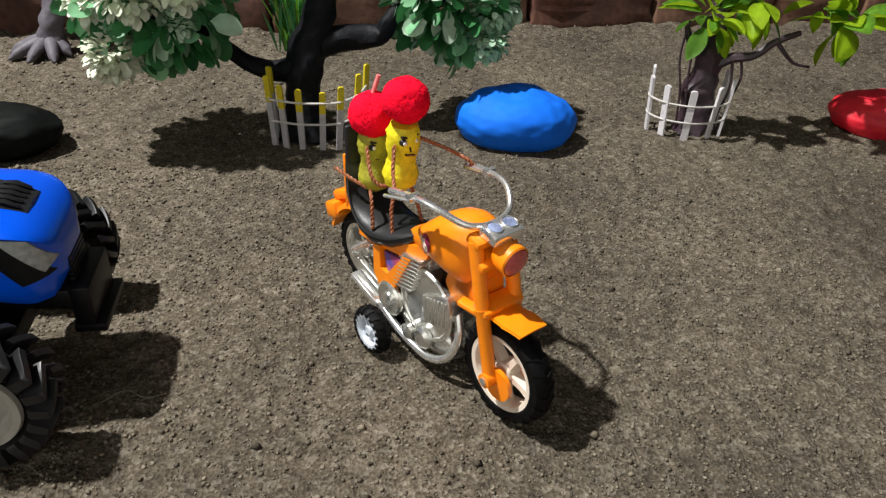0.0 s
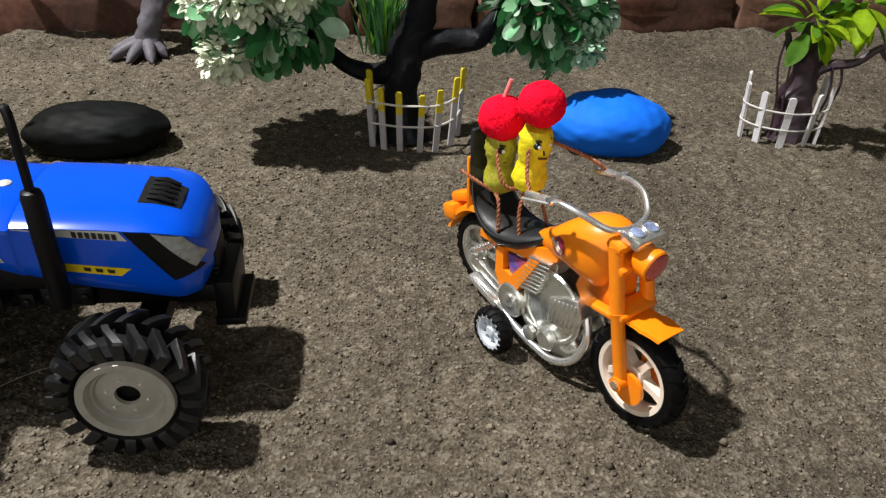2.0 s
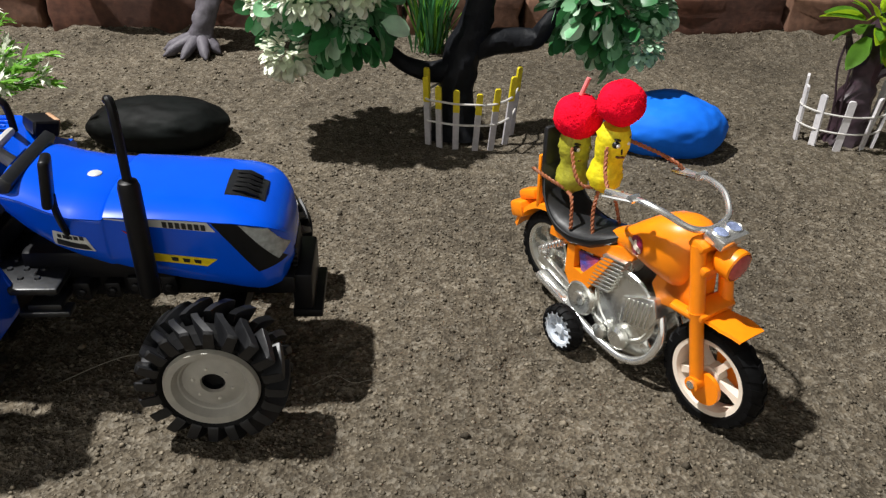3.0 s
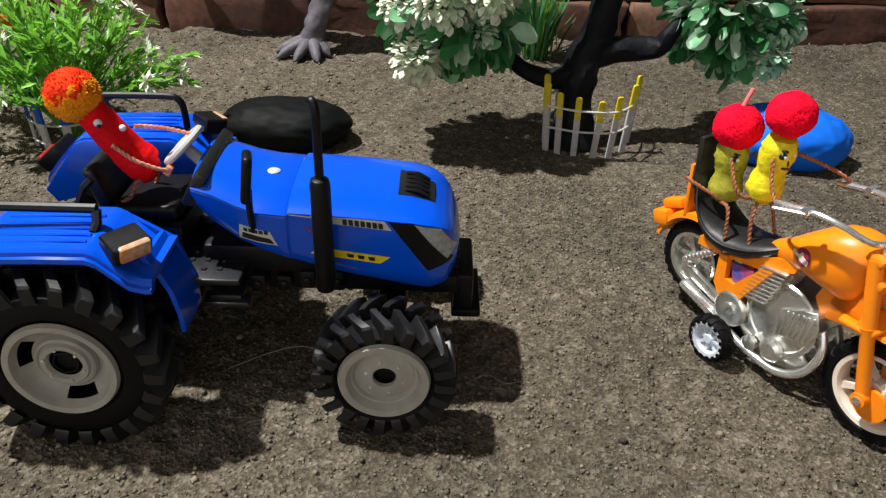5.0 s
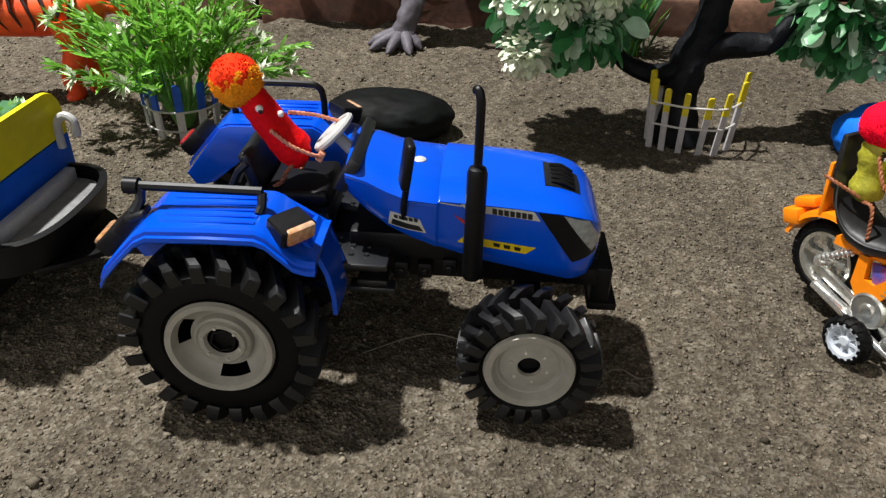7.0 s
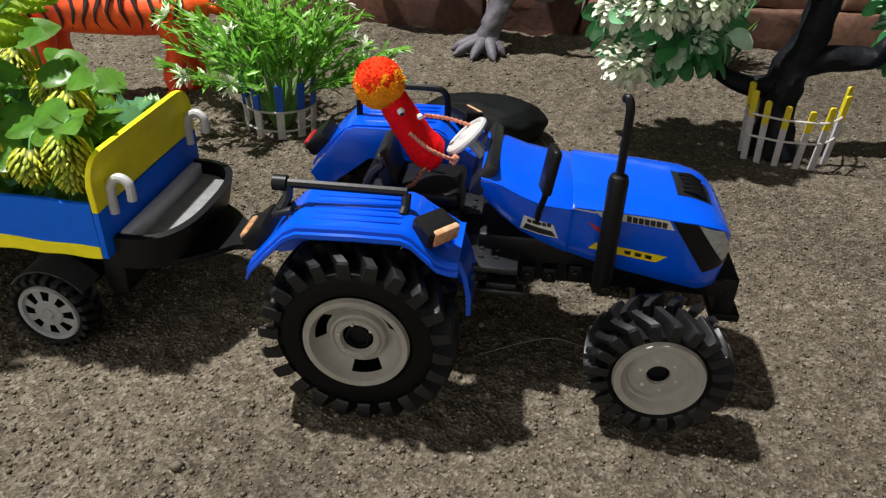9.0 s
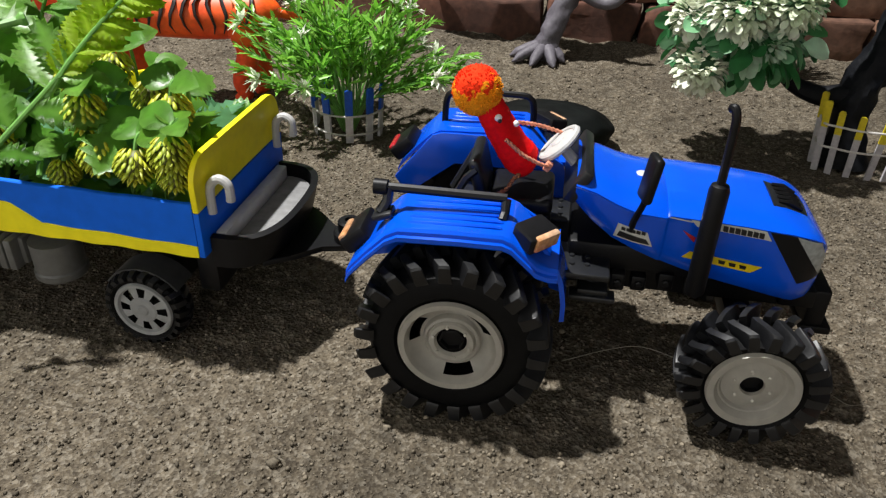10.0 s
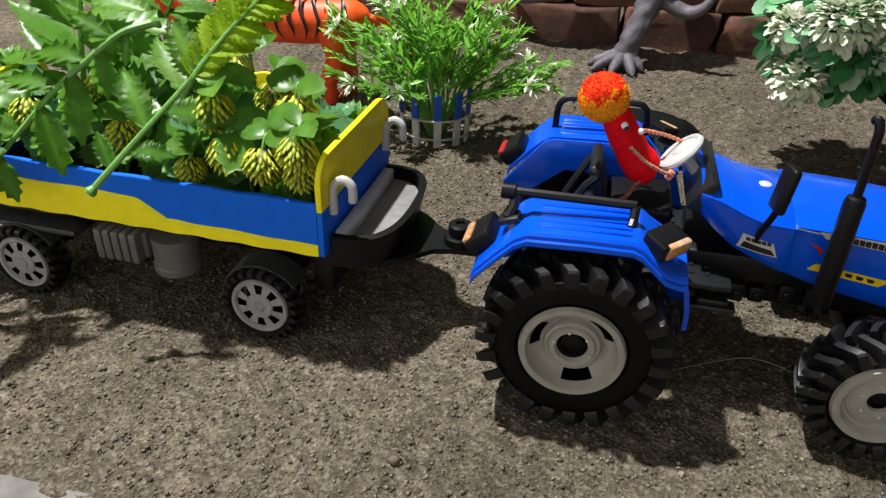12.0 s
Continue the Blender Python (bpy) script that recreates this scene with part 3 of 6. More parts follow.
def build_tractor():
    T = thing("toy_tractor", "blue toy farm tractor with cream rims, standing on soil", "toy tractor", -270.7, 219.3, 0, 9)
    for nm, x, y, z, R, w, rim, cnt, sd, sl in (("rear_wheel", 0, -52.5, 35.0, 37.6, 24, 19.6, 22, -1, True), ("rear_wheel", 0, 52.5, 35.0, 37.6, 24, 19.6, 22, 1, True),
                                                ("front_wheel", 112.3, -47.5, 26.4, 27.4, 18, 16.6, 20, -1, False), ("front_wheel", 112.3, 47.5, 26.4, 27.4, 18, 16.6, 20, 1, False)):
        tractor_wheel(T, nm, x, y, z, R, w, rim, cnt, sd, sl)
    # bonnet
    bm = B()
    rings = []
    for x in [40, 43, 48, 56, 64, 74.2, 75.0, 75.8, 84, 94, 104, 112, 116, 120, 123, 126, 128.5, 130.5, 132.5, 134.2, 135.6, 136.8, 137.8, 138.6, 139.2]:
        lo, hi = hood_low(x), hood_top(x)
        groove = 0.5 if x == 75.0 else 0
        lip, wide = hood_lip(x), hood_plan(x)
        ring = []
        for k in range(9):
            z = lo + (lip - 0.5 - lo) * k / 8
            ring.append((x, -max(0, hood_half(x, z) - groove), z))
        ring += [(x, -max(0, wide - 0.25 - groove), lip - 0.15), (x, -max(0, wide - groove), lip + 0.35)]
        for k in range(1, 10):
            v = 1 - (k / 9) ** 1.25
            ring.append((x, -max(0.01, (wide - 0.3) * v), hi - groove - (hi - lip - 0.8) * v ** 3.4))
        full = ring + [(a, -b, c) for a, b, c in reversed(ring)]
        rings.append([Vector(p) for p in full])
    ring_loft(bm, rings)
    bonnet = part("bonnet", bm, BLUE, T, "glossy blue plastic bonnet with a seam across")
    # cowl and dashboard at the bonnet's rear
    bm = B()
    prism(bm, [(35.0, 78.5), (40, 77.0), (46.5, 89.4), (42.5, 92.0)], 42, pose(0, 21, 0, 90, 0, 0), bevel=1.2)
    part("dashboard", bm, DARK, T, "charcoal dashboard panel")
    # side badges, lamps and black panels
    for sd in (-1, 1):
        bm = B()
        hood_patch(bm, [(111.5, 76.9), (126, 74.2), (137, 56.5), (127, 54.5)], 0.35, 14, sd)
        part("side_panel", bm, BLACK, T, "black moulded panel round the headlamp")
        bm = B()
        hood_patch(bm, [(121.5, 75.4), (131.5, 72.4), (138, 61.5), (134.2, 58.2)], 0.9, 14, sd)
        part("headlamp", bm, LENS, T, "clear faceted headlamp lens")
        bm = B()
        hood_patch(bm, [(83, 78.2), (110.4, 76.8), (113.4, 72.3), (86, 75.2)], 0.3, 8, sd)
        badge = part("badge", bm, WHITE, T, "silver-white name badge with black print")
        bm = B()
        for k in range(7):
            x = 95.5 + 2.2 * k
            z = 75.9 - 0.1 * (x - 95.5)
            hood_patch(bm, [(x, z + 0.9), (x + 1.5, z + 0.7), (x + 1.6, z - 1.5), (x + 0.1, z - 1.3)], 0.8, 1, sd, 0.2)
        part("print", bm, INK, badge)
        bm = B()
        hood_patch(bm, [(85.5, 64.2), (112.8, 60.6), (109, 57.7), (83, 61.4)], 0.3, 8, sd)
        strip = part("decal", bm, YELLOW, T, "yellow decal strip with black marks")
        bm = B()
        for k in range(3):
            x = 96.5 + 4.0 * k
            z = 61.4 - 0.15 * (x - 96.5)
            hood_patch(bm, [(x, z + 0.6), (x + 2.6, z + 0.2), (x + 2.4, z - 1.3), (x + 0.4, z - 1.0)], 0.5, 1, sd, 0.2)
        part("print", bm, INK, strip)
        bm = B()
        hood_patch(bm, [(81.0, 73.2), (86.5, 70.4), (86.0, 68.4), (84.0, 70.2)], 0.3, 3, sd)
        part("decal", bm, REDLENS, T, "small red arrow decal")
        bm = B()
        hood_patch(bm, [(57.3, 73.2), (68.5, 70.8), (71, 65.0), (56.3, 66.6)], 0.3, 6, sd)
        plate = part("decal", bm, WHITE, T, "black and gold model plate decal")
        bm = B()
        hood_patch(bm, [(58.3, 70.0), (68.4, 68.0), (70, 65.7), (57.6, 67.2)], 0.5, 4, sd, 0.2)
        for k in range(5):
            x = 58.8 + 1.9 * k
            hood_patch(bm, [(x, 72.1 - 0.2 * k), (x + 1.4, 71.8 - 0.2 * k), (x + 1.4, 70.4 - 0.2 * k), (x, 70.7 - 0.2 * k)], 0.5, 1, sd, 0.2)
        part("print", bm, INK, plate)
        bm = B()
        hood_patch(bm, [(75.6, 78.2), (84, 77.2), (84, 76.7), (75.6, 77.7)], 0.25, 2, sd)
        part("trim_line", bm, PALEGREY, T)
    # grille across the nose and top vent
    bm = B()
    for k in range(5):
        z = 47 + 2.2 * k
        hw = 7
        x = 138.4 - max(0, (z - 59)) * 0.4
        box(bm, (x, 0, z), (2.4, 2 * hw + 5, 1.7), bevel=0.5)
    box(bm, (134.6, 0, 54), (4, 18, 16), (0, -7, 0), bevel=2)
    part("grille", bm, BLACK, T, "black slatted radiator grille")
    bm = B()
    vx0, vx1 = 115, 129
    rings = []
    for i in range(9):
        x = vx0 + (vx1 - vx0) * i / 8
        z = hood_top(x) + 0.35
        hwv = 11.2 - 0.28 * i
        rings.append([Vector((x, -hwv, z - 1.2)), Vector((x, -hwv + 1, z - 0.05)), Vector((x, 0, z + 0.6)), Vector((x, hwv - 1, z - 0.05)), Vector((x, hwv, z - 1.2)), Vector((x, 0, z - 3))])
    ring_loft(bm, rings)
    vent = part("top_vent", bm, DARK, T, "charcoal louvred vent on the bonnet")
    for k in range(5):
        y = -7.2 + 3.6 * k
        bm = B()
        a = Vector((vx0 + 2.6, y, hood_top(vx0 + 2.6) + 0.9))
        b = Vector((vx1 - 2.2, y, hood_top(vx1 - 2.2) + 1.0))
        c = Vector(((vx0 + vx1) / 2, y, hood_top((vx0 + vx1) / 2) + 1.5))
        tube(bm, [a, c, b], [0.8, 1.3, 0.8], 6)
        part("louvre", bm, BLACK, vent)
    bm = B()
    lathe(bm, [(2.6, 0), (2.6, 0.7), (2.0, 1.1)], 18, pose(66, 0, hood_top(66) - 0.3))
    part("filler_cap", bm, PALEGREY, T, "small pale round cap")
    # chassis, axles, steps
    bm = B()
    box(bm, (62, 0, 44), (150, 26, 16), bevel=2)
    part("chassis", bm, BLACK, T, "black plastic chassis beam")
    bm = B()
    box(bm, (70, 0, 54), (60, 38, 12), bevel=2)
    block_ob = part("engine_block", bm, BLACK, T, "black plastic engine block")
    for x, w, z, h in ((52, 40, 48, 9), (61, 46, 45, 8), (70, 36, 42, 7), (80, 42, 46, 8), (91, 34, 43, 9)):
        bm = B()
        box(bm, (x, 0, z), (6, w, h), bevel=1)
        for s in (-1, 1):
            lathe(bm, [(1.7, 0), (1.7, 1.0), (1.1, 1.4)], 8, Matrix.Translation((x, s * w / 2, z)) @ Matrix.Rotation(radians(90 if s < 0 else -90), 4, "X"))
        part("engine_rib", bm, BLACK, block_ob)
    bm = B()
    box(bm, (6, 0, 38), (52, 54, 30), bevel=4)
    part("gearbox", bm, BLACK, T, "black plastic gearbox housing")
    bm = B()
    tube(bm, [(0, -46, 35.3), (0, 46, 35.3)], 7, 16)
    part("rear_axle", bm, BLACK, T)
    bm = B()
    tube(bm, [(112.5, -46, 24.8), (112.5, 46, 24.8)], 4, 12)
    box(bm, (112.5, 0, 28), (12, 64, 9), bevel=2)
    for s in (-1, 1):
        tube(bm, [(110, s * 33, 26), (107, s * 30, 46)], 2.6, 8)
    part("front_axle", bm, BLACK, T)
    bm = B()
    box(bm, (141.5, 0, 36.5), (8, 30, 20), bevel=1.2)
    box(bm, (143, 0, 28.2), (12, 32, 3.6), bevel=0.8)
    box(bm, (132, 0, 43), (14, 34, 8), bevel=1)
    part("front_bumper", bm, BLACK, T, "black plastic front weight block")
    for s in (-1, 1):
        bm = B()
        box(bm, (40, s * 21, 52), (34, 24, 3), bevel=1)
        for i in range(4):
            for j in range(3):
                lathe(bm, [(1.3, 0), (1.0, 0.8)], 8, pose(30 + 6 * i, s * (14 + 6 * j), 53.4))
        box(bm, (51, s * 27, 45), (12, 12, 3), bevel=0.8)
        box(bm, (51, s * 31, 43), (18, 7, 2.4), bevel=0.8)
        box(bm, (51, s * 24, 48.5), (4, 6, 6), bevel=0.8)
        part("footplate", bm, DARK, T, "charcoal studded footplate")
    # fenders
    for s in (-1, 1):
        prof = [(-40.5, 60.5), (-39, 63.5), (-32.5, 71), (-25.5, 78.2), (-21, 80.6), (0, 81.6), (16, 81.8), (19.5, 80.4), (28.5, 72.0), (33, 70.8), (36, 70.8)]
        bm = B()
        rings = []
        for x, z in prof:
            ring = []
            for y, dz in ((57.5, -4.8), (60.4, -4.8), (60.8, -4.2), (60.6, -2.7), (59.3, -2.3), (59.2, -1.0), (58.2, 0), (56, 0.1), (30, 0), (30, -2), (56, -2)):
                ring.append(Vector((x, s * y, z + dz)))
            rings.append(ring)
        ring_loft(bm, rings)
        fender = part("fender", bm, BLUE, T, "blue angular rear mudguard")
        rib = None
        for k in range(5):
            y = s * (37 + 4.2 * k)
            bm = B()
            tube(bm, [(-19, y, 79.9), (-17, y, 80.7), (0, y, 81.7), (13, y, 82.3), (15, y, 81.9)], 0.75, 6)
            part("rib", bm, BLUE, fender)
        # inner wall of the mudguard and front apron
        bm = B()
        poly = [(-42, 56), (-24.5, 78.5), (-20, 80), (17, 81), (35, 70), (40.5, 54), (40.5, 42), (34, 44), (30, 56), (16, 66), (-14, 66), (-30, 52), (-38, 50)]
        prism(bm, poly, 2.2, pose(0, s * 30 + 1.1, 0, 90, 0, 0), bevel=0.4)
        part("inner_guard", bm, BLUE, T)
        bm = B()
        rings = []
        for x, z in ((31.5, 73), (35.5, 67), (38.8, 59), (40.5, 50), (40.8, 42)):
            rings.append([Vector((x, s * 30.5, z)), Vector((x, s * 50 , z + 0.5)), Vector((x - 1.8, s * 50, z)), Vector((x - 1.8, s * 30.5, z - 0.5))])
        ring_loft(bm, rings)
        part("apron", bm, BLUE, T)
        # side lamp
        bm = B()
        housing = pose(27.0, s * 52, 80.2, 0, 14, 42 * s)
        ring_loft(bm, [[housing @ Vector((x, y * k, z * k)) for y, z in ((-6.4, -3.4), (6.4, -3.4), (7, -2.6), (7, 2.6), (6.4, 3.4), (-6.4, 3.4), (-7, 2.6), (-7, -2.6))] for x, k in ((-5.6, 0.8), (-4.8, 0.95), (4.2, 1), (5.0, 0.9))])
        lamp = part("side_lamp", bm, BLACK, T, "black lamp housing with amber lens")
        bm = B()
        box(bm, housing @ Vector((4.6, 0.5, 0.6)), (2.8, 11.0, 6.2), (0, 14, 42 * s), bevel=0.9)
        part("lens", bm, AMBER, lamp, "amber and white lamp lens")
        bm = B()
        box(bm, (-39, s * 42, 68), (12, 18, 7), (0, -42, 0), bevel=1.5)
        tail = part("tail_lamp", bm, BLACK, T, "black tail lamp housing")
        bm = B()
        box(bm, (-43.5, s * 42, 66.5), (4, 14, 5.4), (0, -42, 0), bevel=1.4)
        part("lens", bm, REDLENS if s > 0 else AMBER, tail, "red tail lamp lens" if s > 0 else "faded amber tail lamp lens")
        # hand rail
        bm = B()
        y = s * 43
        if s < 0:
            tube(bm, smooth_path([(-30, y, 88), (-24, y, 88.2), (10, y, 88.4), (15.5, y, 88.4)], 4), 1.75, 8)
            tube(bm, [(-33, y, 88), (-28, y, 88)], 3.0, 12)
        else:
            tube(bm, smooth_path([(-21, y, 80), (-20.5, y, 90), (-18, y, 94), (-12, y, 95), (12, y, 95.4), (17.5, y, 94.2), (19.3, y, 90), (19.6, y, 81)], 5), 1.5, 8)
        rail = part("hand_rail", bm, BLACK, T, "black grab rail on the mudguard")
        if s < 0:
            bm = B()
            tube(bm, [(-27.5, y, 88.5), (-28, y - 1, 83), (-30, y - 3, 79)], [2.0, 1.9, 2.4], 8)
            box(bm, (-29, y - 3, 78.6), (8, 7, 2.6), (0, -20, 0), bevel=0.8)
            tube(bm, [(15.3, y, 88), (15.2, y - 1.5, 83.5), (14.6, y - 4, 81.5)], [1.8, 1.7, 1.7], 8)
            part("bracket", bm, DARK, rail)
    # seat
    bm = B()
    box(bm, (19, -1, 70.5), (26, 30, 6.5), (0, -3, 0), bevel=2.4, seg=3)
    part("seat", bm, BLACK, T, "black seat cushion")
    bm = B()
    box(bm, (1.5, 0, 78.5), (5, 27, 19), (0, -14, 0), bevel=2.2, seg=3)
    part("backrest", bm, DARK, T, "charcoal seat backrest")
    bm = B()
    for yy in (-13, 13):
        tube(bm, [(-12, yy, 62), (-3, yy, 80), (1, yy, 84)], 1.6, 6)
        tube(bm, [(8, yy, 55), (8, yy, 68)], 1.8, 6)
        tube(bm, [(29, yy, 53), (30, yy, 67)], 1.8, 6)
    box(bm, (12, 0, 60), (40, 30, 10), bevel=2)
    part("seat_frame", bm, DARK, T)
    # steering wheel
    wheel_m = pose(32, 1, 92.2, 0, -44, 0)
    bm = B()
    tube(bm, [wheel_m @ Vector((8.8 * math.cos(a * math.pi / 14), 8.8 * math.sin(a * math.pi / 14), 0)) for a in range(28)], 1.4, 8, closed=True)
    lathe(bm, [(8.0, -0.6), (8.0, 0.6), (3, 1.3), (3, -1.0)], 24, wheel_m, closed=True)
    lathe(bm, [(3.1, -1.3), (3.1, 1.4), (2, 2)], 16, wheel_m)
    part("steering_wheel", bm, PALEGREY, T, "pale grey steering wheel")
    bm = B()
    tube(bm, [wheel_m @ Vector((0, 0, -1)), (44, 1, 80)], [2.2, 2.8], 10)
    part("steering_column", bm, PALEGREY, T)
    # exhaust stack
    bm = B()
    lathe(bm, [(3.4, 0), (3.7, 1), (3.7, 44), (3.1, 46), (1.9, 46.6)], 20, pose(89, -31.3, 50))
    stack = part("exhaust", bm, BLACK, T, "black exhaust stack with bent pipe")
    bm = B()
    tube(bm, smooth_path([(89, -31.3, 95), (89, -31.3, 116), (88.8, -31.0, 121), (88, -30, 123.6), (87, -28.6, 123.4)], 5), 1.6, 10)
    part("pipe", bm, BLACK, stack)
    bm = B()
    box(bm, (89, -25, 62), (3, 12, 4), bevel=0.6)
    part("bracket", bm, BLACK, stack)
    # mirror
    bm = B()
    tube(bm, smooth_path([(62.5, -24.5, 71), (62.5, -27, 76), (64, -32.5, 86), (64.6, -33.5, 92)], 4), [1.9] + [1.25] * 12, 8)
    arm = part("mirror", bm, BLACK, T, "black rear-view mirror on a bent arm")
    bm = B()
    box(bm, (64.6, -34.5, 97.5), (3.4, 9, 17.5), (0, 8, 14), bevel=1.4, seg=3)
    part("mirror_head", bm, BLACK, arm)
    # drawbar of the tractor
    bm = B()
    box(bm, (-38, 0, 38), (40, 10, 5), bevel=1)
    lathe(bm, [(7.5, 0), (7.5, 3.4), (6.8, 4)], 20, pose(-56, 0, 37.5))
    part("drawbar", bm, BLACK, T, "black hitch plate")
    bm = B()
    lathe(bm, [(5, 41.5), (5.4, 42.2), (5.4, 46.2), (4.4, 47), (2.2, 47), (1.9, 45.6), (0.3, 45.6)], 20, pose(-56, 0, 0))
    part("hitch_pin", bm, BLACK, T, "round black hitch knob")
    return T


build_tractor()


def pompom(bm, c, r, seed, index, tilt=(1, 1, 1), cap=None, tuft=0.09):
    """A yarn ball: a lump covered in short tufts."""
    start = len(bm.faces)
    made = bmesh.ops.create_icosphere(bm, subdivisions=5, radius=1)["verts"]
    for v in made:
        d = v.co.copy()
        k = 1 + 0.06 * noise.noise(d * 2.2 + Vector((seed, 0, 0))) + 0.025 * noise.noise(d * 11 + Vector((0, seed, 0))) + 0.03 * noise.noise(d * 26)
        v.co = Vector(c) + Vector((d.x * tilt[0], d.y * tilt[1], d.z * tilt[2])) * r * k
    g = random.Random(int(seed * 10))
    for _ in range(900):
        d = Vector((g.gauss(0, 1), g.gauss(0, 1), g.gauss(0, 1))).normalized()
        p = Vector(c) + Vector((d.x * tilt[0], d.y * tilt[1], d.z * tilt[2])) * r * 0.95
        d = (d + Vector((g.uniform(-1, 1), g.uniform(-1, 1), g.uniform(-1, 1))) * 0.45).normalized()
        side = d.orthogonal().normalized() * 0.5
        up = d.cross(side)
        top = bm.verts.new(p + d * r * g.uniform(0.6, 1.0) * tuft)
        foot = [bm.verts.new(p + side), bm.verts.new(p - side * 0.5 + up * 0.87), bm.verts.new(p - side * 0.5 - up * 0.87)]
        for k in range(3):
            bm.faces.new((foot[k], foot[(k + 1) % 3], top))
    setmat(bm, start, index)
    if cap is not None:
        bm.faces.ensure_lookup_table()
        for f in bm.faces[start:]:
            d = (f.calc_center_median() - Vector(c)) / r
            if d.z - 0.35 * d.x + 0.55 * noise.noise(d * 2.6) + 0.3 * noise.noise(d * 9) > 0.28:
                f.material_index = cap


def body_of(bm, pts, radii, index, seed, rough=0.05):
    """A rounded stem along a smooth line."""
    start, v0 = len(bm.faces), len(bm.verts)
    path = smooth_path(pts, 6)
    rr = []
    for i in range(len(path)):
        u = i / (len(path) - 1) * (len(radii) - 1)
        k = min(int(u), len(radii) - 2)
        rr.append(radii[k] + (radii[k + 1] - radii[k]) * (u - k))
    tube(bm, path, rr, 20)
    bm.verts.ensure_lookup_table()
    for v in bm.verts[v0:]:
        v.co += Vector((1, 0.7, 0.4)) * rough * radii[len(radii) // 2] * noise.noise(v.co * 0.45 + Vector((seed, 0, 0)))
    setmat(bm, start, index)


def wire(bm, pts, index, r=0.55):
    start = len(bm.faces)
    twist(bm, pts, r)
    setmat(bm, start, index)


def dot(bm, c, r, index):
    start = len(bm.faces)
    bmesh.ops.create_icosphere(bm, subdivisions=2, radius=r, matrix=Matrix.Translation(c))
    setmat(bm, start, index)


# driver: one plain doll in the tractor's frame
bm = B()
body_of(bm, [(1, -8.5, 113), (5, -8, 107), (10, -6.5, 98), (15, -5, 90), (19.5, -4, 85.5), (22.5, -3, 84)], [4.5, 5.9, 6.4, 6.6, 7.6, 6.8, 3.0], 0, 3)
pompom(bm, (-1, -8.5, 114.8), 9.4, 5.5, 1, cap=6, tuft=0.16)
dot(bm, (8.0, -13.2, 106.4), 1.5, 2)
dot(bm, (8.7, -14.2, 105.6), 0.9, 3)
dot(bm, (14.6, -9.0, 103), 1.3, 2)
wire(bm, [(11.5, -13.5, 98), (19, -13.5, 92), (27, -11, 87.5), (29, -8, 86)], 4)
wire(bm, [(15, 0, 100), (23, 5, 97.5), (33, 9, 93.5)], 4)
wire(bm, [(19, -9, 84), (15.5, -10.5, 80), (13, -11, 75.5), (10, -12, 73.8)], 5)
wire(bm, [(20, 4, 83), (19, 4.5, 78), (17, 5, 73.6)], 5)
start = len(bm.faces)
box(bm, (28.5, -8.5, 86.2), (2.6, 3, 4), (0, 30, 0), bevel=0.5)
setmat(bm, start, 4)
doll = part("driver_doll", bm, [REDCLOTH, FLAME, BEAD, INK, WIRE2, WIRE, FLAMERED])
doll.matrix_basis = pose(-270.7 * MM, 219.3 * MM, 0, 0, 0, 9)
tagged(doll, "red handmade doll with orange pompom hair on the tractor seat", "doll", group="handmade dolls")


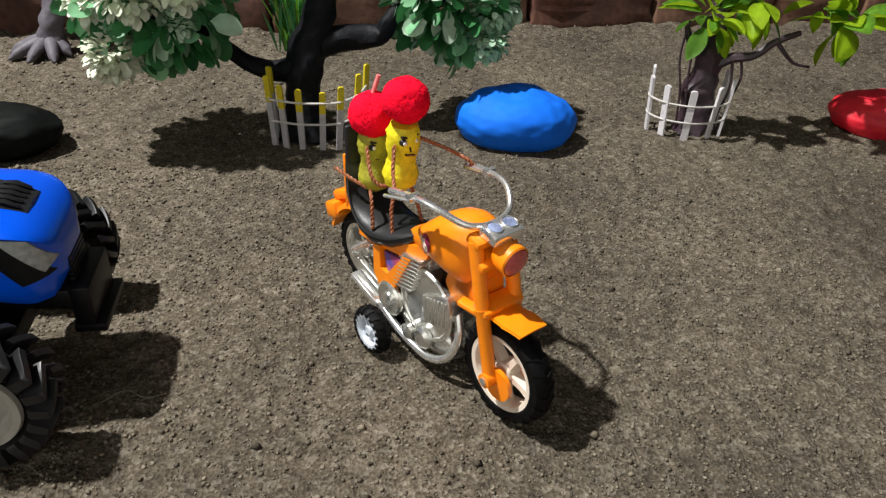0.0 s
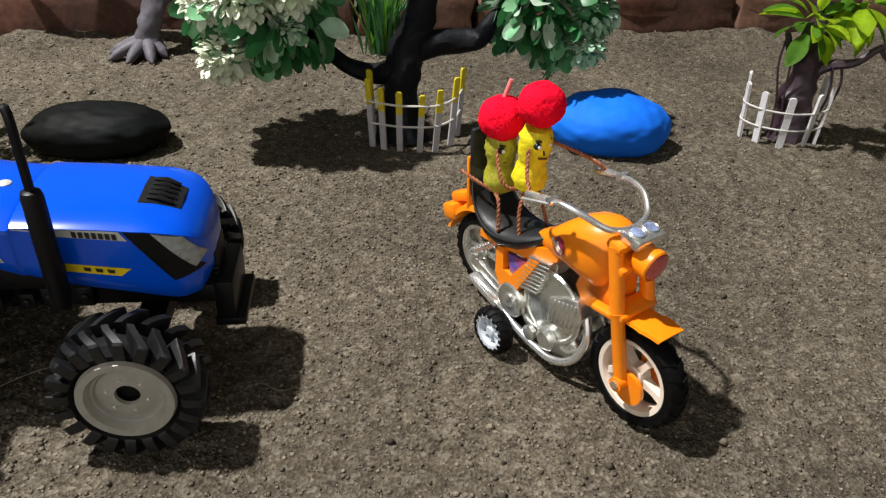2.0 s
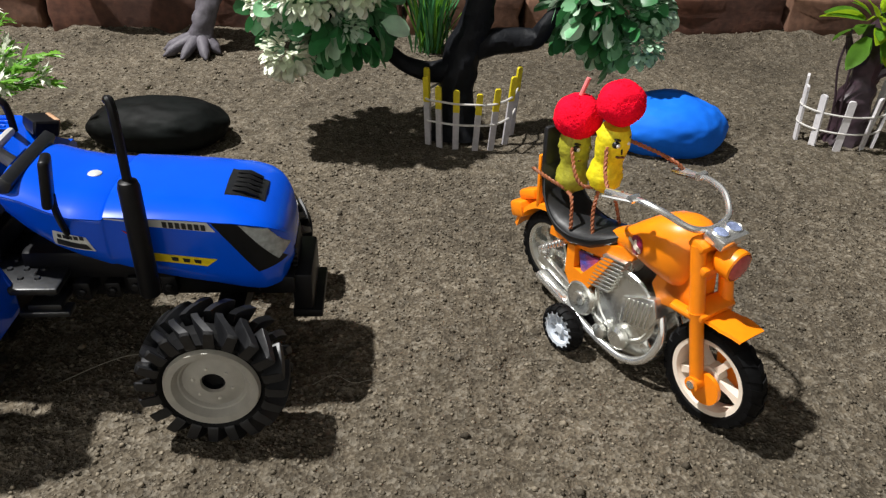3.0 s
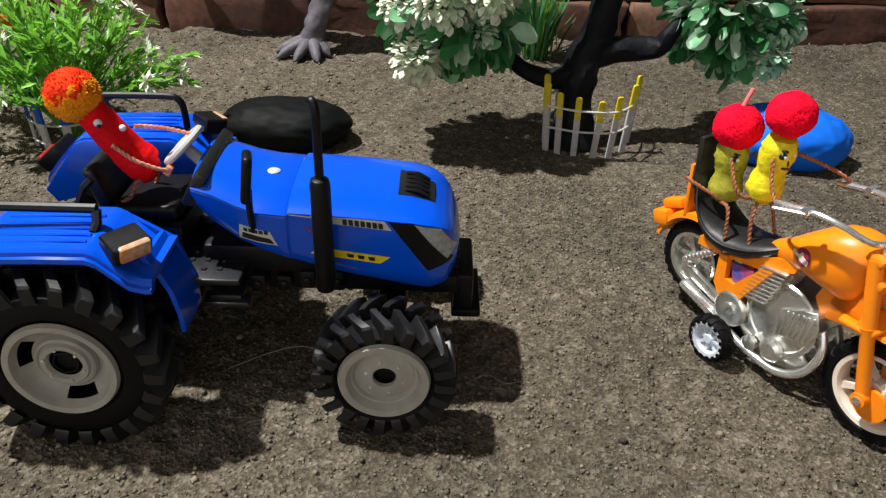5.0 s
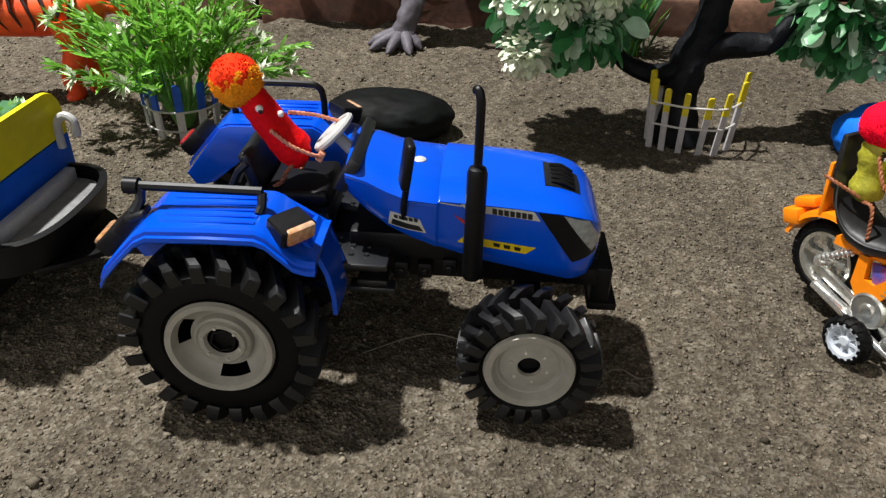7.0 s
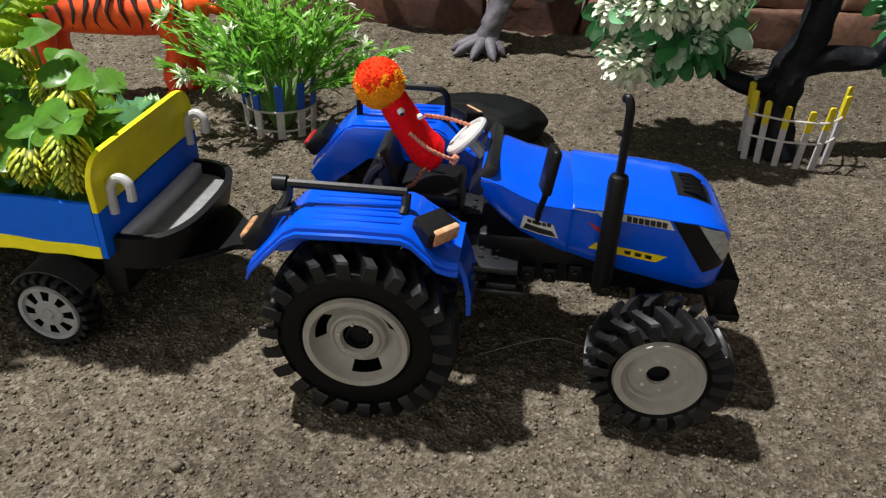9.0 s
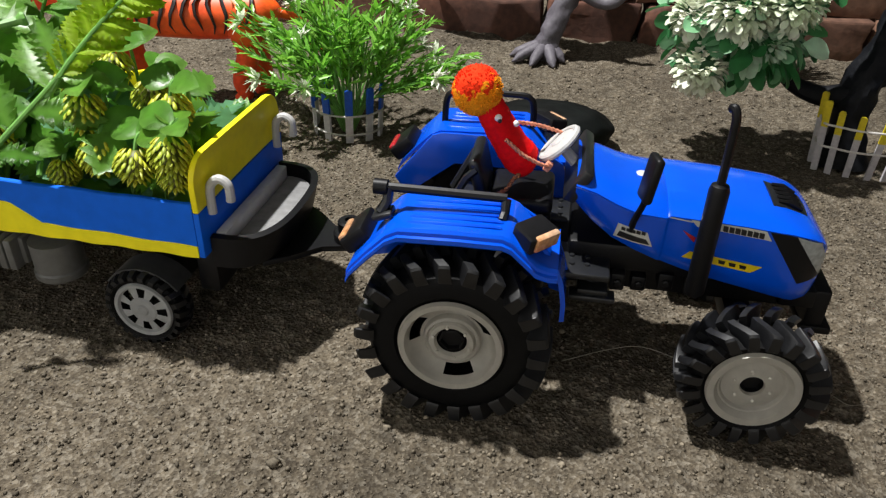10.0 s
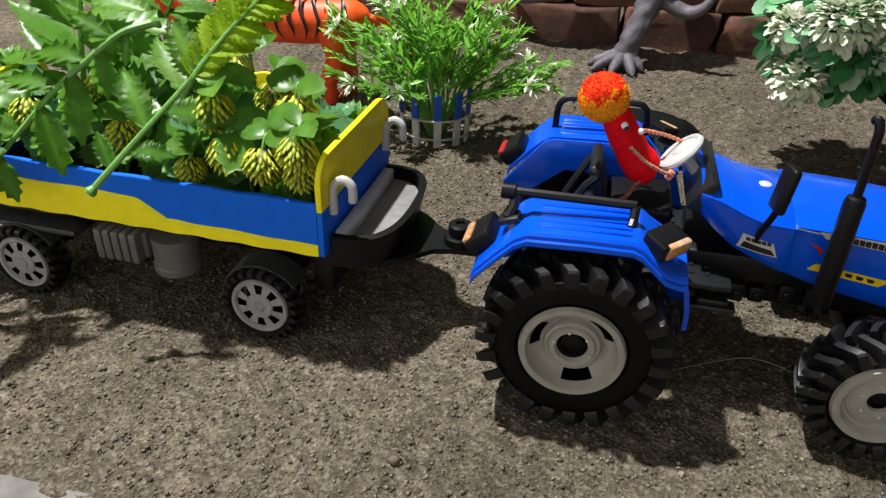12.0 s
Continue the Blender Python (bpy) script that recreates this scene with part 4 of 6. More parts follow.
# ---- motorcycle ----
def spoked_wheel(parent, name, x, y, z, R, w, rim, mat, spokes, label, tread=20, rot=0):
    wheel = new(name)
    wheel.empty_display_size = 0.005
    wheel.parent = parent
    wheel.matrix_local = pose(x * MM, y * MM, z * MM, 0, rot, 0)
    bm = B()
    hw = w / 2
    prof = [(rim, -hw * 0.8), (rim + 1.2, -hw), (R - 2.0, -hw * 0.92), (R - 0.7, -hw * 0.55), (R - 0.4, 0), (R - 0.7, hw * 0.55), (R - 2.0, hw * 0.92), (rim + 1.2, hw), (rim, hw * 0.8)]
    lathe(bm, prof, 48, AXIS_Y, closed=True)
    part("tyre", bm, RUBBER, wheel, "black rubber tyre with block tread")
    for s in (-1, 1):
        first = None
        for i in range(tread):
            m = Matrix.Rotation(-2 * math.pi * (i + 0.25 * (s + 1)) / tread, 4, "Y")
            if first is None:
                bm = B()
                rings = []
                for u in (0, 0.5, 1):
                    yy, aa, rr, half = s * (0.4 + (hw * 0.92) * u), -0.10 * (1 - u), R - 1.6 * u ** 3, 0.09 * 20 / tread
                    rings.append([Vector((q * math.cos(aa + d), yy, q * math.sin(aa + d))) for q, d in ((rr - 1.8, -half), (rr, -half * 0.8), (rr, half * 0.8), (rr - 1.8, half))])
                first = part("tread_block", ring_loft(bm, rings), RUBBER, wheel)
                first.matrix_local = m
            else:
                again(first, wheel, m)
    bm = B()
    lathe(bm, [(rim + 0.5, -hw * 0.7), (rim + 0.4, -hw * 0.9), (rim - 1.4, -hw * 0.85), (rim - 2.0, -hw * 0.4), (rim - 2.0, hw * 0.4), (rim - 1.4, hw * 0.85), (rim + 0.4, hw * 0.9), (rim + 0.5, hw * 0.7)], 40, AXIS_Y, closed=True)
    rim_ob = part("rim", bm, mat, wheel, label)
    bm = B()
    lathe(bm, [(rim * 0.24, -hw * 0.7), (rim * 0.28, -hw * 0.6), (rim * 0.28, hw * 0.6), (rim * 0.24, hw * 0.7)], 16, AXIS_Y)
    part("hub", bm, mat, wheel)
    first = None
    for k in range(spokes):
        m = Matrix.Rotation(2 * math.pi * k / spokes, 4, "Y")
        if first is None:
            bm = B()
            ring_loft(bm, [[Vector((r, yy * q, t)) for yy, t in ((-1, -wd), (1, -wd), (1, wd), (-1, wd))] for r, q, wd in ((rim * 0.22, hw * 0.45, rim * 0.10), (rim * 0.6, hw * 0.4, rim * 0.075), (rim - 1.2, hw * 0.45, rim * 0.12))])
            first = part("spoke", bm, mat, wheel)
        else:
            again(first, wheel, m)
    return wheel


def build_bike():
    K = thing("toy_motorcycle", "orange toy chopper motorcycle with chrome engine, standing on soil", "toy motorcycle", BX, BY, 0, BT)
    spoked_wheel(K, "front_wheel", 54.6, 0, 21.3, 22, 9.5, 15.8, CREAM, 5, "cream five-spoke rim", 22, 12)
    spoked_wheel(K, "rear_wheel", -40, 0, 27.5, 19, 9, 13, SATIN, 6, "silver-plated spoked rim", 22)
    spoked_wheel(K, "side_wheel", -7.7, -20.5, 10.2, 11, 7, 8, WHEELWHITE, 8, "pale blue-white small rim", 16)
    spoked_wheel(K, "side_wheel", -7.7, 20.5, 10.2, 11, 7, 8, WHEELWHITE, 8, "pale blue-white small rim", 16)
    bm = B()
    tube(bm, [(-7.7, -18, 9.2), (-7.7, 18, 9.2)], 1.6, 8)
    box(bm, (-6, 0, 12), (16, 14, 12), bevel=2)
    part("side_axle", bm, BLACK, K)
    # fork
    fork = None
    for s in (-1, 1):
        bm = B()
        tube(bm, [(53.6, s * 8.2, 20), (46.6, s * 8.2, 46), (45.8, s * 8.2, 49)], [2.7, 2.7, 3.3], 14)
        tube(bm, [(46.4, s * 8.2, 47), (39.5, s * 8.2, 75)], [2.9, 2.9], 14)
        lathe(bm, [(6.8, -0.9), (6.8, 0.9), (6.2, 1.2)], 24, Matrix.Translation((56.6, s * 6.6, 18.6)) @ AXIS_Y)
        lathe(bm, [(3.0, -3.4), (3.0, 3.4)], 14, Matrix.Translation((53.6, s * 8.2, 20.5)) @ AXIS_Y)
        part("fork_leg", bm, ORANGE, K, "orange front fork leg")
    bm = B()
    tube(bm, [(53.6, -12.2, 20.5), (53.6, 12.2, 20.5)], 1.7, 10)
    part("front_axle", bm, SATIN, K, "silver axle bolt")
    bm = B()
    box(bm, (45.9, 0, 48.5), (8, 20, 4), (0, 18, 0), bevel=1.2)
    box(bm, (42.5, 0, 66.5), (7, 20, 4), (0, 18, 0), bevel=1.2)
    box(bm, (39.8, 0, 75), (7, 21, 4), (0, 18, 0), bevel=1.2)
    box(bm, (41.5, -9.5, 47.4), (11, 5, 2.4), (0, 8, 14), bevel=1)
    part("fork_yoke", bm, ORANGE, K, "orange fork yokes")
    # front mudguard: a strip bent round the wheel
    bm = B()
    rings = []
    for i in range(13):
        a = radians(112 - 3.7 * i)
        ro = 25.5 + (0.35 * (i - 6) if i > 6 else 0)
        hw = 6.2 + 1.0 * math.sin(math.pi * i / 12) + (0.6 if i > 6 else 0)
        cx, cz = 54.6, 21.3
        rings.append([Vector((cx + r * math.cos(a), y, cz + r * math.sin(a))) for r, y in ((ro - 1.0, -hw), (ro + 0.2, -hw * 0.95), (ro + 0.9, 0), (ro + 0.2, hw * 0.95), (ro - 1.0, hw), (ro - 0.6, 0))])
    ring_loft(bm, rings)
    part("front_mudguard", bm, ORANGE, K, "orange front mudguard")
    # headlamp
    m = Matrix.Translation((43.5, 0, 70.5)) @ Matrix.Rotation(radians(6), 4, "Y") @ AXIS_X
    bm = B()
    lathe(bm, [(3.8, 0), (5.3, 1.5), (6.1, 4), (6.4, 8.6), (5.8, 9.2), (5.5, 8.2)], 28, m)
    lamp = part("headlamp", bm, ORANGE, K, "round orange headlamp shell")
    bm = B()
    lathe(bm, [(5.5, 7.6), (5.4, 9.2), (4.2, 10.0), (2.0, 10.4)], 28, m)
    part("lens", bm, PINKLENS, lamp, "pinkish red lamp lens")
    # clocks
    bm = B()
    box(bm, (44, 0, 78.6), (9, 14.5, 4.6), (0, 10, 0), bevel=0.9)
    clock = part("instrument_box", bm, CHROME, K, "chrome instrument box")
    for yy in (-3.6, 3.6):
        bm = B()
        lathe(bm, [(3.3, 0), (3.4, 0.4), (3.0, 0.8), (2.7, 0.5)], 20, pose(43.8, yy, 80.7, 0, 10, 0))
        dial = part("dial", bm, SATIN, clock, "small silver-rimmed dial")
        bm = B()
        lathe(bm, [(2.6, 0.4), (2.6, 0.65)], 18, pose(43.8, yy, 80.7, 0, 10, 0))
        part("dial_face", bm, DIALBLUE, dial, "pale blue dial face")
    # handlebar
    bm = B()
    right = [(39, 0, 79.5), (38.5, -5, 79.6), (36, -11, 81), (29, -16, 84.5), (21, -18, 85.5), (14, -18.2, 84.5)]
    left = [(a, -b, c) for a, b, c in right]
    tube(bm, smooth_path(list(reversed(right)) + left[1:], 6), 1.25, 10)
    bar = part("handlebar", bm, CHROME, K, "chrome swept-back handlebar")
    for s in (-1, 1):
        bm = B()
        tube(bm, [(14.5, s * 18.2, 84.6), (5, s * 18.6, 82.5), (2, s * 18.7, 81.9)], [1.5, 1.6, 1.3], 10)
        tube(bm, [(15.5, s * 16.5, 85), (15.5, s * 21, 85.3)], 1.6, 8)
        tube(bm, [(16, s * 20.5, 84.5), (4, s * 23, 82)], 0.7, 6)
        part("grip", bm, CHROME, bar, "chrome grip with lever")
    # tank
    bm = B()
    rings = []
    for x, w, zt, zb in ((-4, 4.5, 57.5, 52), (2, 7.0, 61.5, 52.5), (8, 9.2, 67, 53), (15, 11.2, 73, 53), (21, 12.0, 76.6, 52), (27, 12.0, 78.4, 51), (32, 11.0, 78.6, 50.5), (36, 9.0, 77, 52), (39, 6.5, 74.5, 56), (40.5, 4, 72, 61)):
        ring = []
        for k in range(20):
            a = 2 * math.pi * k / 20
            cy, cz = math.cos(a), math.sin(a)
            ring.append(Vector((x, w * math.copysign(abs(cy) ** 0.75, cy), (zt + zb) / 2 + (zt - zb) / 2 * math.copysign(abs(cz) ** 0.75, cz))))
        rings.append(ring)
    ring_loft(bm, rings)
    part("fuel_tank", bm, ORANGE, K, "glossy orange teardrop fuel tank", 0.9)
    bm = B()
    box(bm, (35, 0, 58), (12, 13, 26), (0, 14, 0), bevel=2)
    prism(bm, [(24, 54), (22, 47), (27, 40.5), (38, 42.5), (42, 47), (40, 62), (30, 62)], 13, pose(0, 6.5, 0, 90, 0, 0), bevel=1.6)
    prism(bm, [(-36, 44), (-30, 47), (-8, 50), (8, 56), (14, 58), (12, 52), (-4, 45), (-24, 41), (-36, 40)], 16, pose(0, 8, 0, 90, 0, 0), bevel=0.8)
    for s in (-1, 1):
        prism(bm, [(-22, 43), (-17.5, 44), (-16.5, 33.5), (-11.5, 33), (-1, 47), (5, 49.5), (-7, 27.5), (-8.5, 22.8), (-16.5, 22.8), (-21.5, 29)], 3.4, pose(0, s * 8.5 + 1.7, 0, 90, 0, 0), bevel=0.6)
    part("frame", bm, ORANGE, K, "orange frame rails")
    for s in (-1, 1):
        bm = B()
        lathe(bm, [(3.9, -0.6), (3.9, 0.6), (3.4, 0.8)], 20, Matrix.Translation((15, s * 11.0, 62.5)) @ Matrix.Rotation(radians(-24 if s < 0 else 24), 4, "Z") @ (AXIS_Y if s > 0 else Matrix.Rotation(radians(90), 4, "X")))
        badge = part("tank_badge", bm, STICKER, K, "round maroon tank sticker with a cream bird shape")
        bm = B()
        turn = Matrix.Translation((15, s * 11.9, 62.5)) @ Matrix.Rotation(radians(24 * s), 4, "Z") @ Matrix.Rotation(radians(90), 4, "X")
        prism(bm, [(-6, -0.6), (-1.5, -1.0), (0, -1.6), (4.2, -1.2), (4.2, 0.6), (1, 0.9), (0.3, 2.4), (-0.8, 2.2), (-1.4, 0.6), (-6, 0.6)], 0.5, turn @ Matrix.Translation((0, 0, -0.25)))
        part("emblem", bm, CREAM, badge, "cream winged shape")
        bm = B()
        prism(bm, [(-16.5, 41.5), (-5, 43), (-8, 31), (-13, 31)], 2.0, pose(0, s * 7.6 + 1, 0, 90, 0, 0), bevel=0.3)
        part("side_sticker", bm, SIDEPRINT, K, "blue, white and maroon side sticker")
    # engine
    bm = B()
    rings = []
    for x, h0, h1, w in ((-24, 14, 24, 4), (-18, 9, 29, 6), (-8, 6, 30, 7), (4, 4.5, 28, 7.4), (16, 4.5, 24, 7.4), (24, 6.5, 20, 6), (28, 9, 16, 4)):
        rings.append([Vector((x, w * math.copysign(abs(math.cos(a)) ** 0.6, math.cos(a)), (h0 + h1) / 2 + (h1 - h0) / 2 * math.copysign(abs(math.sin(a)) ** 0.6, math.sin(a)))) for a in [2 * math.pi * k / 20 for k in range(20)]])
    ring_loft(bm, rings)
    eng = part("engine", bm, SATIN, K, "silver-plated engine casing", 0.9)
    for s in (-1, 1):
        rot = Matrix.Rotation(radians(90 if s < 0 else -90), 4, "X")
        bm = B()
        lathe(bm, [(8.2, 0), (8.2, 1.6), (7.2, 2.4), (6.2, 2.0), (3.4, 2.0), (3.0, 3.0), (1.6, 3.2)], 28, Matrix.Translation((-10, s * 8.5, 21)) @ rot)
        part("clutch_cover", bm, SATIN, eng, "round silver clutch cover")
        bm = B()
        tube(bm, smooth_path([(-16, s * 9.4, 13), (-4, s * 10.2, 9.5), (8, s * 10.4, 7.5), (20, s * 10.2, 8), (28, s * 8.5, 12.5), (32, s * 7.0, 21), (31.5, s * 5.5, 29), (27, s * 3.5, 37)], 5), 1.8, 12)
        part("exhaust_pipe", bm, CHROME, eng, "chrome exhaust pipe")
        bm = B()
        box(bm, (-27, s * 9.5, 16), (22, 6, 3.4), (0, 14, 0), bevel=1.2)
        tube(bm, [(-14, s * 9.5, 12.5), (-20, s * 9.5, 14.2)], [1.8, 2.2], 10)
        part("silencer", bm, CHROME, K, "chrome silencer")
        bm = B()
        lathe(bm, [(5.2, 0), (5.2, 2.0), (3.6, 3.2)], 20, Matrix.Translation((14, s * 8.6, 15)) @ rot)
        lathe(bm, [(3.6, 0), (3.6, 2.0), (2.2, 2.8)], 16, Matrix.Translation((4, s * 9, 12)) @ rot)
        part("gear_cover", bm, SATIN, eng)
        # shock absorber
        bm = B()
        line = [Vector((-41 + 15 * t, s * (8.2), 29 + 12 * t)) for t in [i / 40 for i in range(41)]]
        tube(bm, [line[0], line[-1]], 1.1, 8)
        coil = [p + 1.9 * Vector((0, math.cos(i * 1.25), math.sin(i * 1.25))) for i, p in enumerate(line)]
        tube(bm, coil, 0.55, 5)
        lathe(bm, [(3.2, 0), (3.2, 2.2), (1.8, 3.2)], 14, Matrix.Translation((-40, s * 5.2, 27.5)) @ rot)
        part("shock_absorber", bm, CHROME, K, "chrome coil shock absorber")
        bm = B()
        box(bm, (-29, s * 6.8, 22), (26, 3, 5), (0, 14, 0), bevel=1)
        part("swing_arm", bm, SATIN, K)
    # cylinder with fins, and the plain square cover
    bm = B()
    box(bm, (2, 0, 41), (13, 11, 20), (0, 16, 0), bevel=1)
    part("cylinder", bm, SATIN, eng)
    fin = None
    for k in range(9):
        m = pose((-1.5 + 0.75 * k) * MM, 0, (32 + 2.15 * k) * MM, 0, -10, 0)
        if fin is None:
            bm = B()
            box(bm, (0, 0, 0), (12.5, 20.5, 1.1), bevel=0.4)
            fin = part("cooling_fin", bm, SATIN, eng)
            fin.matrix_local = m
        else:
            again(fin, eng, m)
    bm = B()
    prism(bm, [(12.5, 23), (27.5, 26), (30.5, 36), (28, 43.5), (22, 41), (12, 36)], 20, pose(0, 10, 0, 90, 0, 0), bevel=1.2)
    cover = part("air_cover", bm, SATIN, eng, "pleated silver side cover")
    cover.parent = K
    pleat = None
    for k in range(6):
        m = pose((15.5 + 2.3 * k) * MM, 0, (31 + 0.7 * k) * MM, 0, 5, 0)
        if pleat is None:
            bm = B()
            box(bm, (0, 0, 0), (0.8, 20.9, 12), bevel=0.2)
            pleat = part("pleat", bm, SATIN, cover)
            pleat.matrix_local = m
        else:
            again(pleat, cover, m)
    for s in (-1, 1):
        bm = B()
        lathe(bm, [(16.5, 0), (16.8, 0.8), (16.2, 1.6), (14.8, 1.7), (14.2, 1.2), (9, 1.5), (4, 2.0)], 36, Matrix.Translation((12.5, s * 7.0, 30)) @ Matrix.Rotation(radians(90 if s < 0 else -90), 4, "X"))
        part("primary_cover", bm, SATIN, eng, "large round silver cover")
    # seat, backrest, rear guard
    bm = B()
    rings = []
    for x, z, w, th in ((6, 58.5, 4, 4), (-1, 54.5, 9, 7), (-10, 50, 11.8, 9), (-20, 47.4, 12.8, 10), (-29, 48.4, 12.6, 9.5), (-36, 53, 12, 8), (-41, 59.5, 11, 6.5), (-44, 66, 9.5, 5), (-45.5, 70, 8.5, 4)):
        ring = []
        for k in range(16):
            a = 2 * math.pi * k / 16
            ring.append(Vector((x - (0.5 if x < -36 else 0) * th * math.sin(a) * 0.8, w * math.copysign(abs(math.cos(a)) ** 0.7, math.cos(a)), z + th * 0.5 * math.sin(a))))
        rings.append(ring)
    ring_loft(bm, rings)
    saddle = part("seat", bm, SEAT, K, "black scooped saddle", 0.9)
    for s in (-1, 1):
        bm = B()
        tube(bm, smooth_path([(2, s * 6.5, 57.6), (-4, s * 9.9, 54.2), (-10, s * 11.6, 51.5), (-20, s * 12.7, 49.2), (-29, s * 12.5, 50.2), (-36, s * 11.7, 54.6), (-40, s * 10.6, 60), (-42.5, s * 9.2, 66.5)], 4), 0.6, 6)
        part("piping", bm, DARK, saddle, "charcoal piping")
    bm = B()
    box(bm, (-47.5, 0, 74.5), (3.2, 13.5, 25), (0, -4, 0), bevel=1.4)
    part("backrest", bm, SEAT, K, "black backrest pad")
    bm = B()
    box(bm, (-49.2, 0, 60), (2.0, 13, 26), (0, -4, 0), bevel=0.7)
    part("backrest_frame", bm, ORANGE, K, "orange backrest support")
    bm = B()
    rings = []
    for i in range(13):
        a = radians(62 + 9.0 * i)
        ro = 23
        hw = 6.5
        rings.append([Vector((-40 + r * math.cos(a), y, 27.5 + r * math.sin(a))) for r, y in ((ro - 2.2, -hw), (ro, -hw * 0.92), (ro + 1.2, 0), (ro, hw * 0.92), (ro - 2.2, hw), (ro - 0.6, 0))])
    ring_loft(bm, rings)
    box(bm, (-61.5, 0, 40), (9, 15, 8), (0, -20, 0), bevel=1.6)
    box(bm, (-59, 0, 48), (12, 8, 5), (0, -25, 0), bevel=1.6)
    part("rear_mudguard", bm, ORANGE, K, "orange rear mudguard with lamp block")
    return K


BX, BY, BT = -0.3, 261.3, -51
build_bike()


def rider(name, label, x, z0, z1, lean, mat, hat_x, hat_z, hat_r, seed, wires, stick=False):
    """One plain peanut-shaped doll in the motorcycle's frame, with thread limbs."""
    bm = B()
    h = z1 - z0
    pts = [(x, 0, z0), (x - 0.2 * lean, 0, z0 + 0.25 * h), (x + 0.1 * lean, 0, z0 + 0.5 * h), (x + 0.6 * lean, 0, z0 + 0.75 * h), (x + lean, 0, z1)]
    body_of(bm, pts, [2.2, 6.6, 7.4, 6.6, 5.7, 6.4, 6.9, 6.8, 5.5], 0, seed, 0.12)
    pompom(bm, (hat_x, 0, hat_z), hat_r, seed, 1, (1, 1, 0.93))
    c = Vector((x + 0.8 * lean + 6.0, 0, z0 + 0.80 * h))
    for s in (-1, 1):
        dot(bm, c + Vector((-1.0, 2.7 * s - 1.2, 0.6)), 1.65, 3)
        dot(bm, c + Vector((0.1, 2.7 * s - 1.2, 0.5)), 1.0, 2)
        start = len(bm.faces)
        box(bm, c + Vector((-0.5, 2.7 * s - 1.2, 2.7)), (1.6, 2.6, 0.9), (s * 14, 0, 0), bevel=0.3)
        setmat(bm, start, 3)
    start = len(bm.faces)
    box(bm, c + Vector((-0.2, -1.2, -2.6)), (1.4, 0.8, 2.6), (14, 0, 0), bevel=0.2)
    box(bm, c + Vector((-0.2, -1.0, -5.2)), (1.4, 4.4, 0.8), (-12, 0, 0), bevel=0.2)
    setmat(bm, start, 3)
    for w in wires:
        wire(bm, w, 4)
    if stick:
        start = len(bm.faces)
        tube(bm, [(hat_x - 1, -0.5, hat_z + 6), (hat_x + 0.5, 2.5, hat_z + 16.5)], 0.95, 8)
        setmat(bm, start, 5)
    ob = part(name, bm, [mat, POM, BEAD, INK, WIRE, PINK])
    ob.matrix_basis = pose(BX * MM, BY * MM, 0, 0, 0, BT)
    return tagged(ob, label, "doll", group="handmade dolls")


rider("rider_doll", "yellow peanut-shaped doll with red pompom hat on the motorcycle", -16.5, 68.5, 98.5, 1.5, NUT, -14.5, 108.3, 9.5, 1.7,
      [[(-12, -7, 92), (-7, -11, 84), (0, -15, 80), (6, -18, 82.5), (10, -18.5, 85)], [(-12, 6, 92), (-4, 11, 90), (4, 16, 87), (7, 18.6, 84)],
       [(-16, -3, 71), (-14, -6.5, 62), (-11, -8, 52.5)], [(-16, 4, 71), (-13, 6, 62), (-10, 7, 52.5)]])
rider("rider_doll", "yellow peanut-shaped doll, coloured as in shade, with red pompom hat on the motorcycle saddle", -35.5, 60, 88, -1, NUTSHADE, -36.5, 94.8, 10.2, 4.2,
      [[(-31, -7, 84), (-24, -10, 76), (-20, -9, 72), (-18, -5, 71)], [(-31, 7, 84), (-25, 9, 77), (-19, 6, 74)],
       [(-33, -6, 64), (-40, -10, 67), (-48, -12, 69)], [(-33, -4, 62), (-25, -9, 64), (-22, -10.5, 56), (-21, -11, 51)]], True)


# ---- trailer ----
TX, TY, TT = -371, 162, 7.0
TW, TLEN = 85, 190


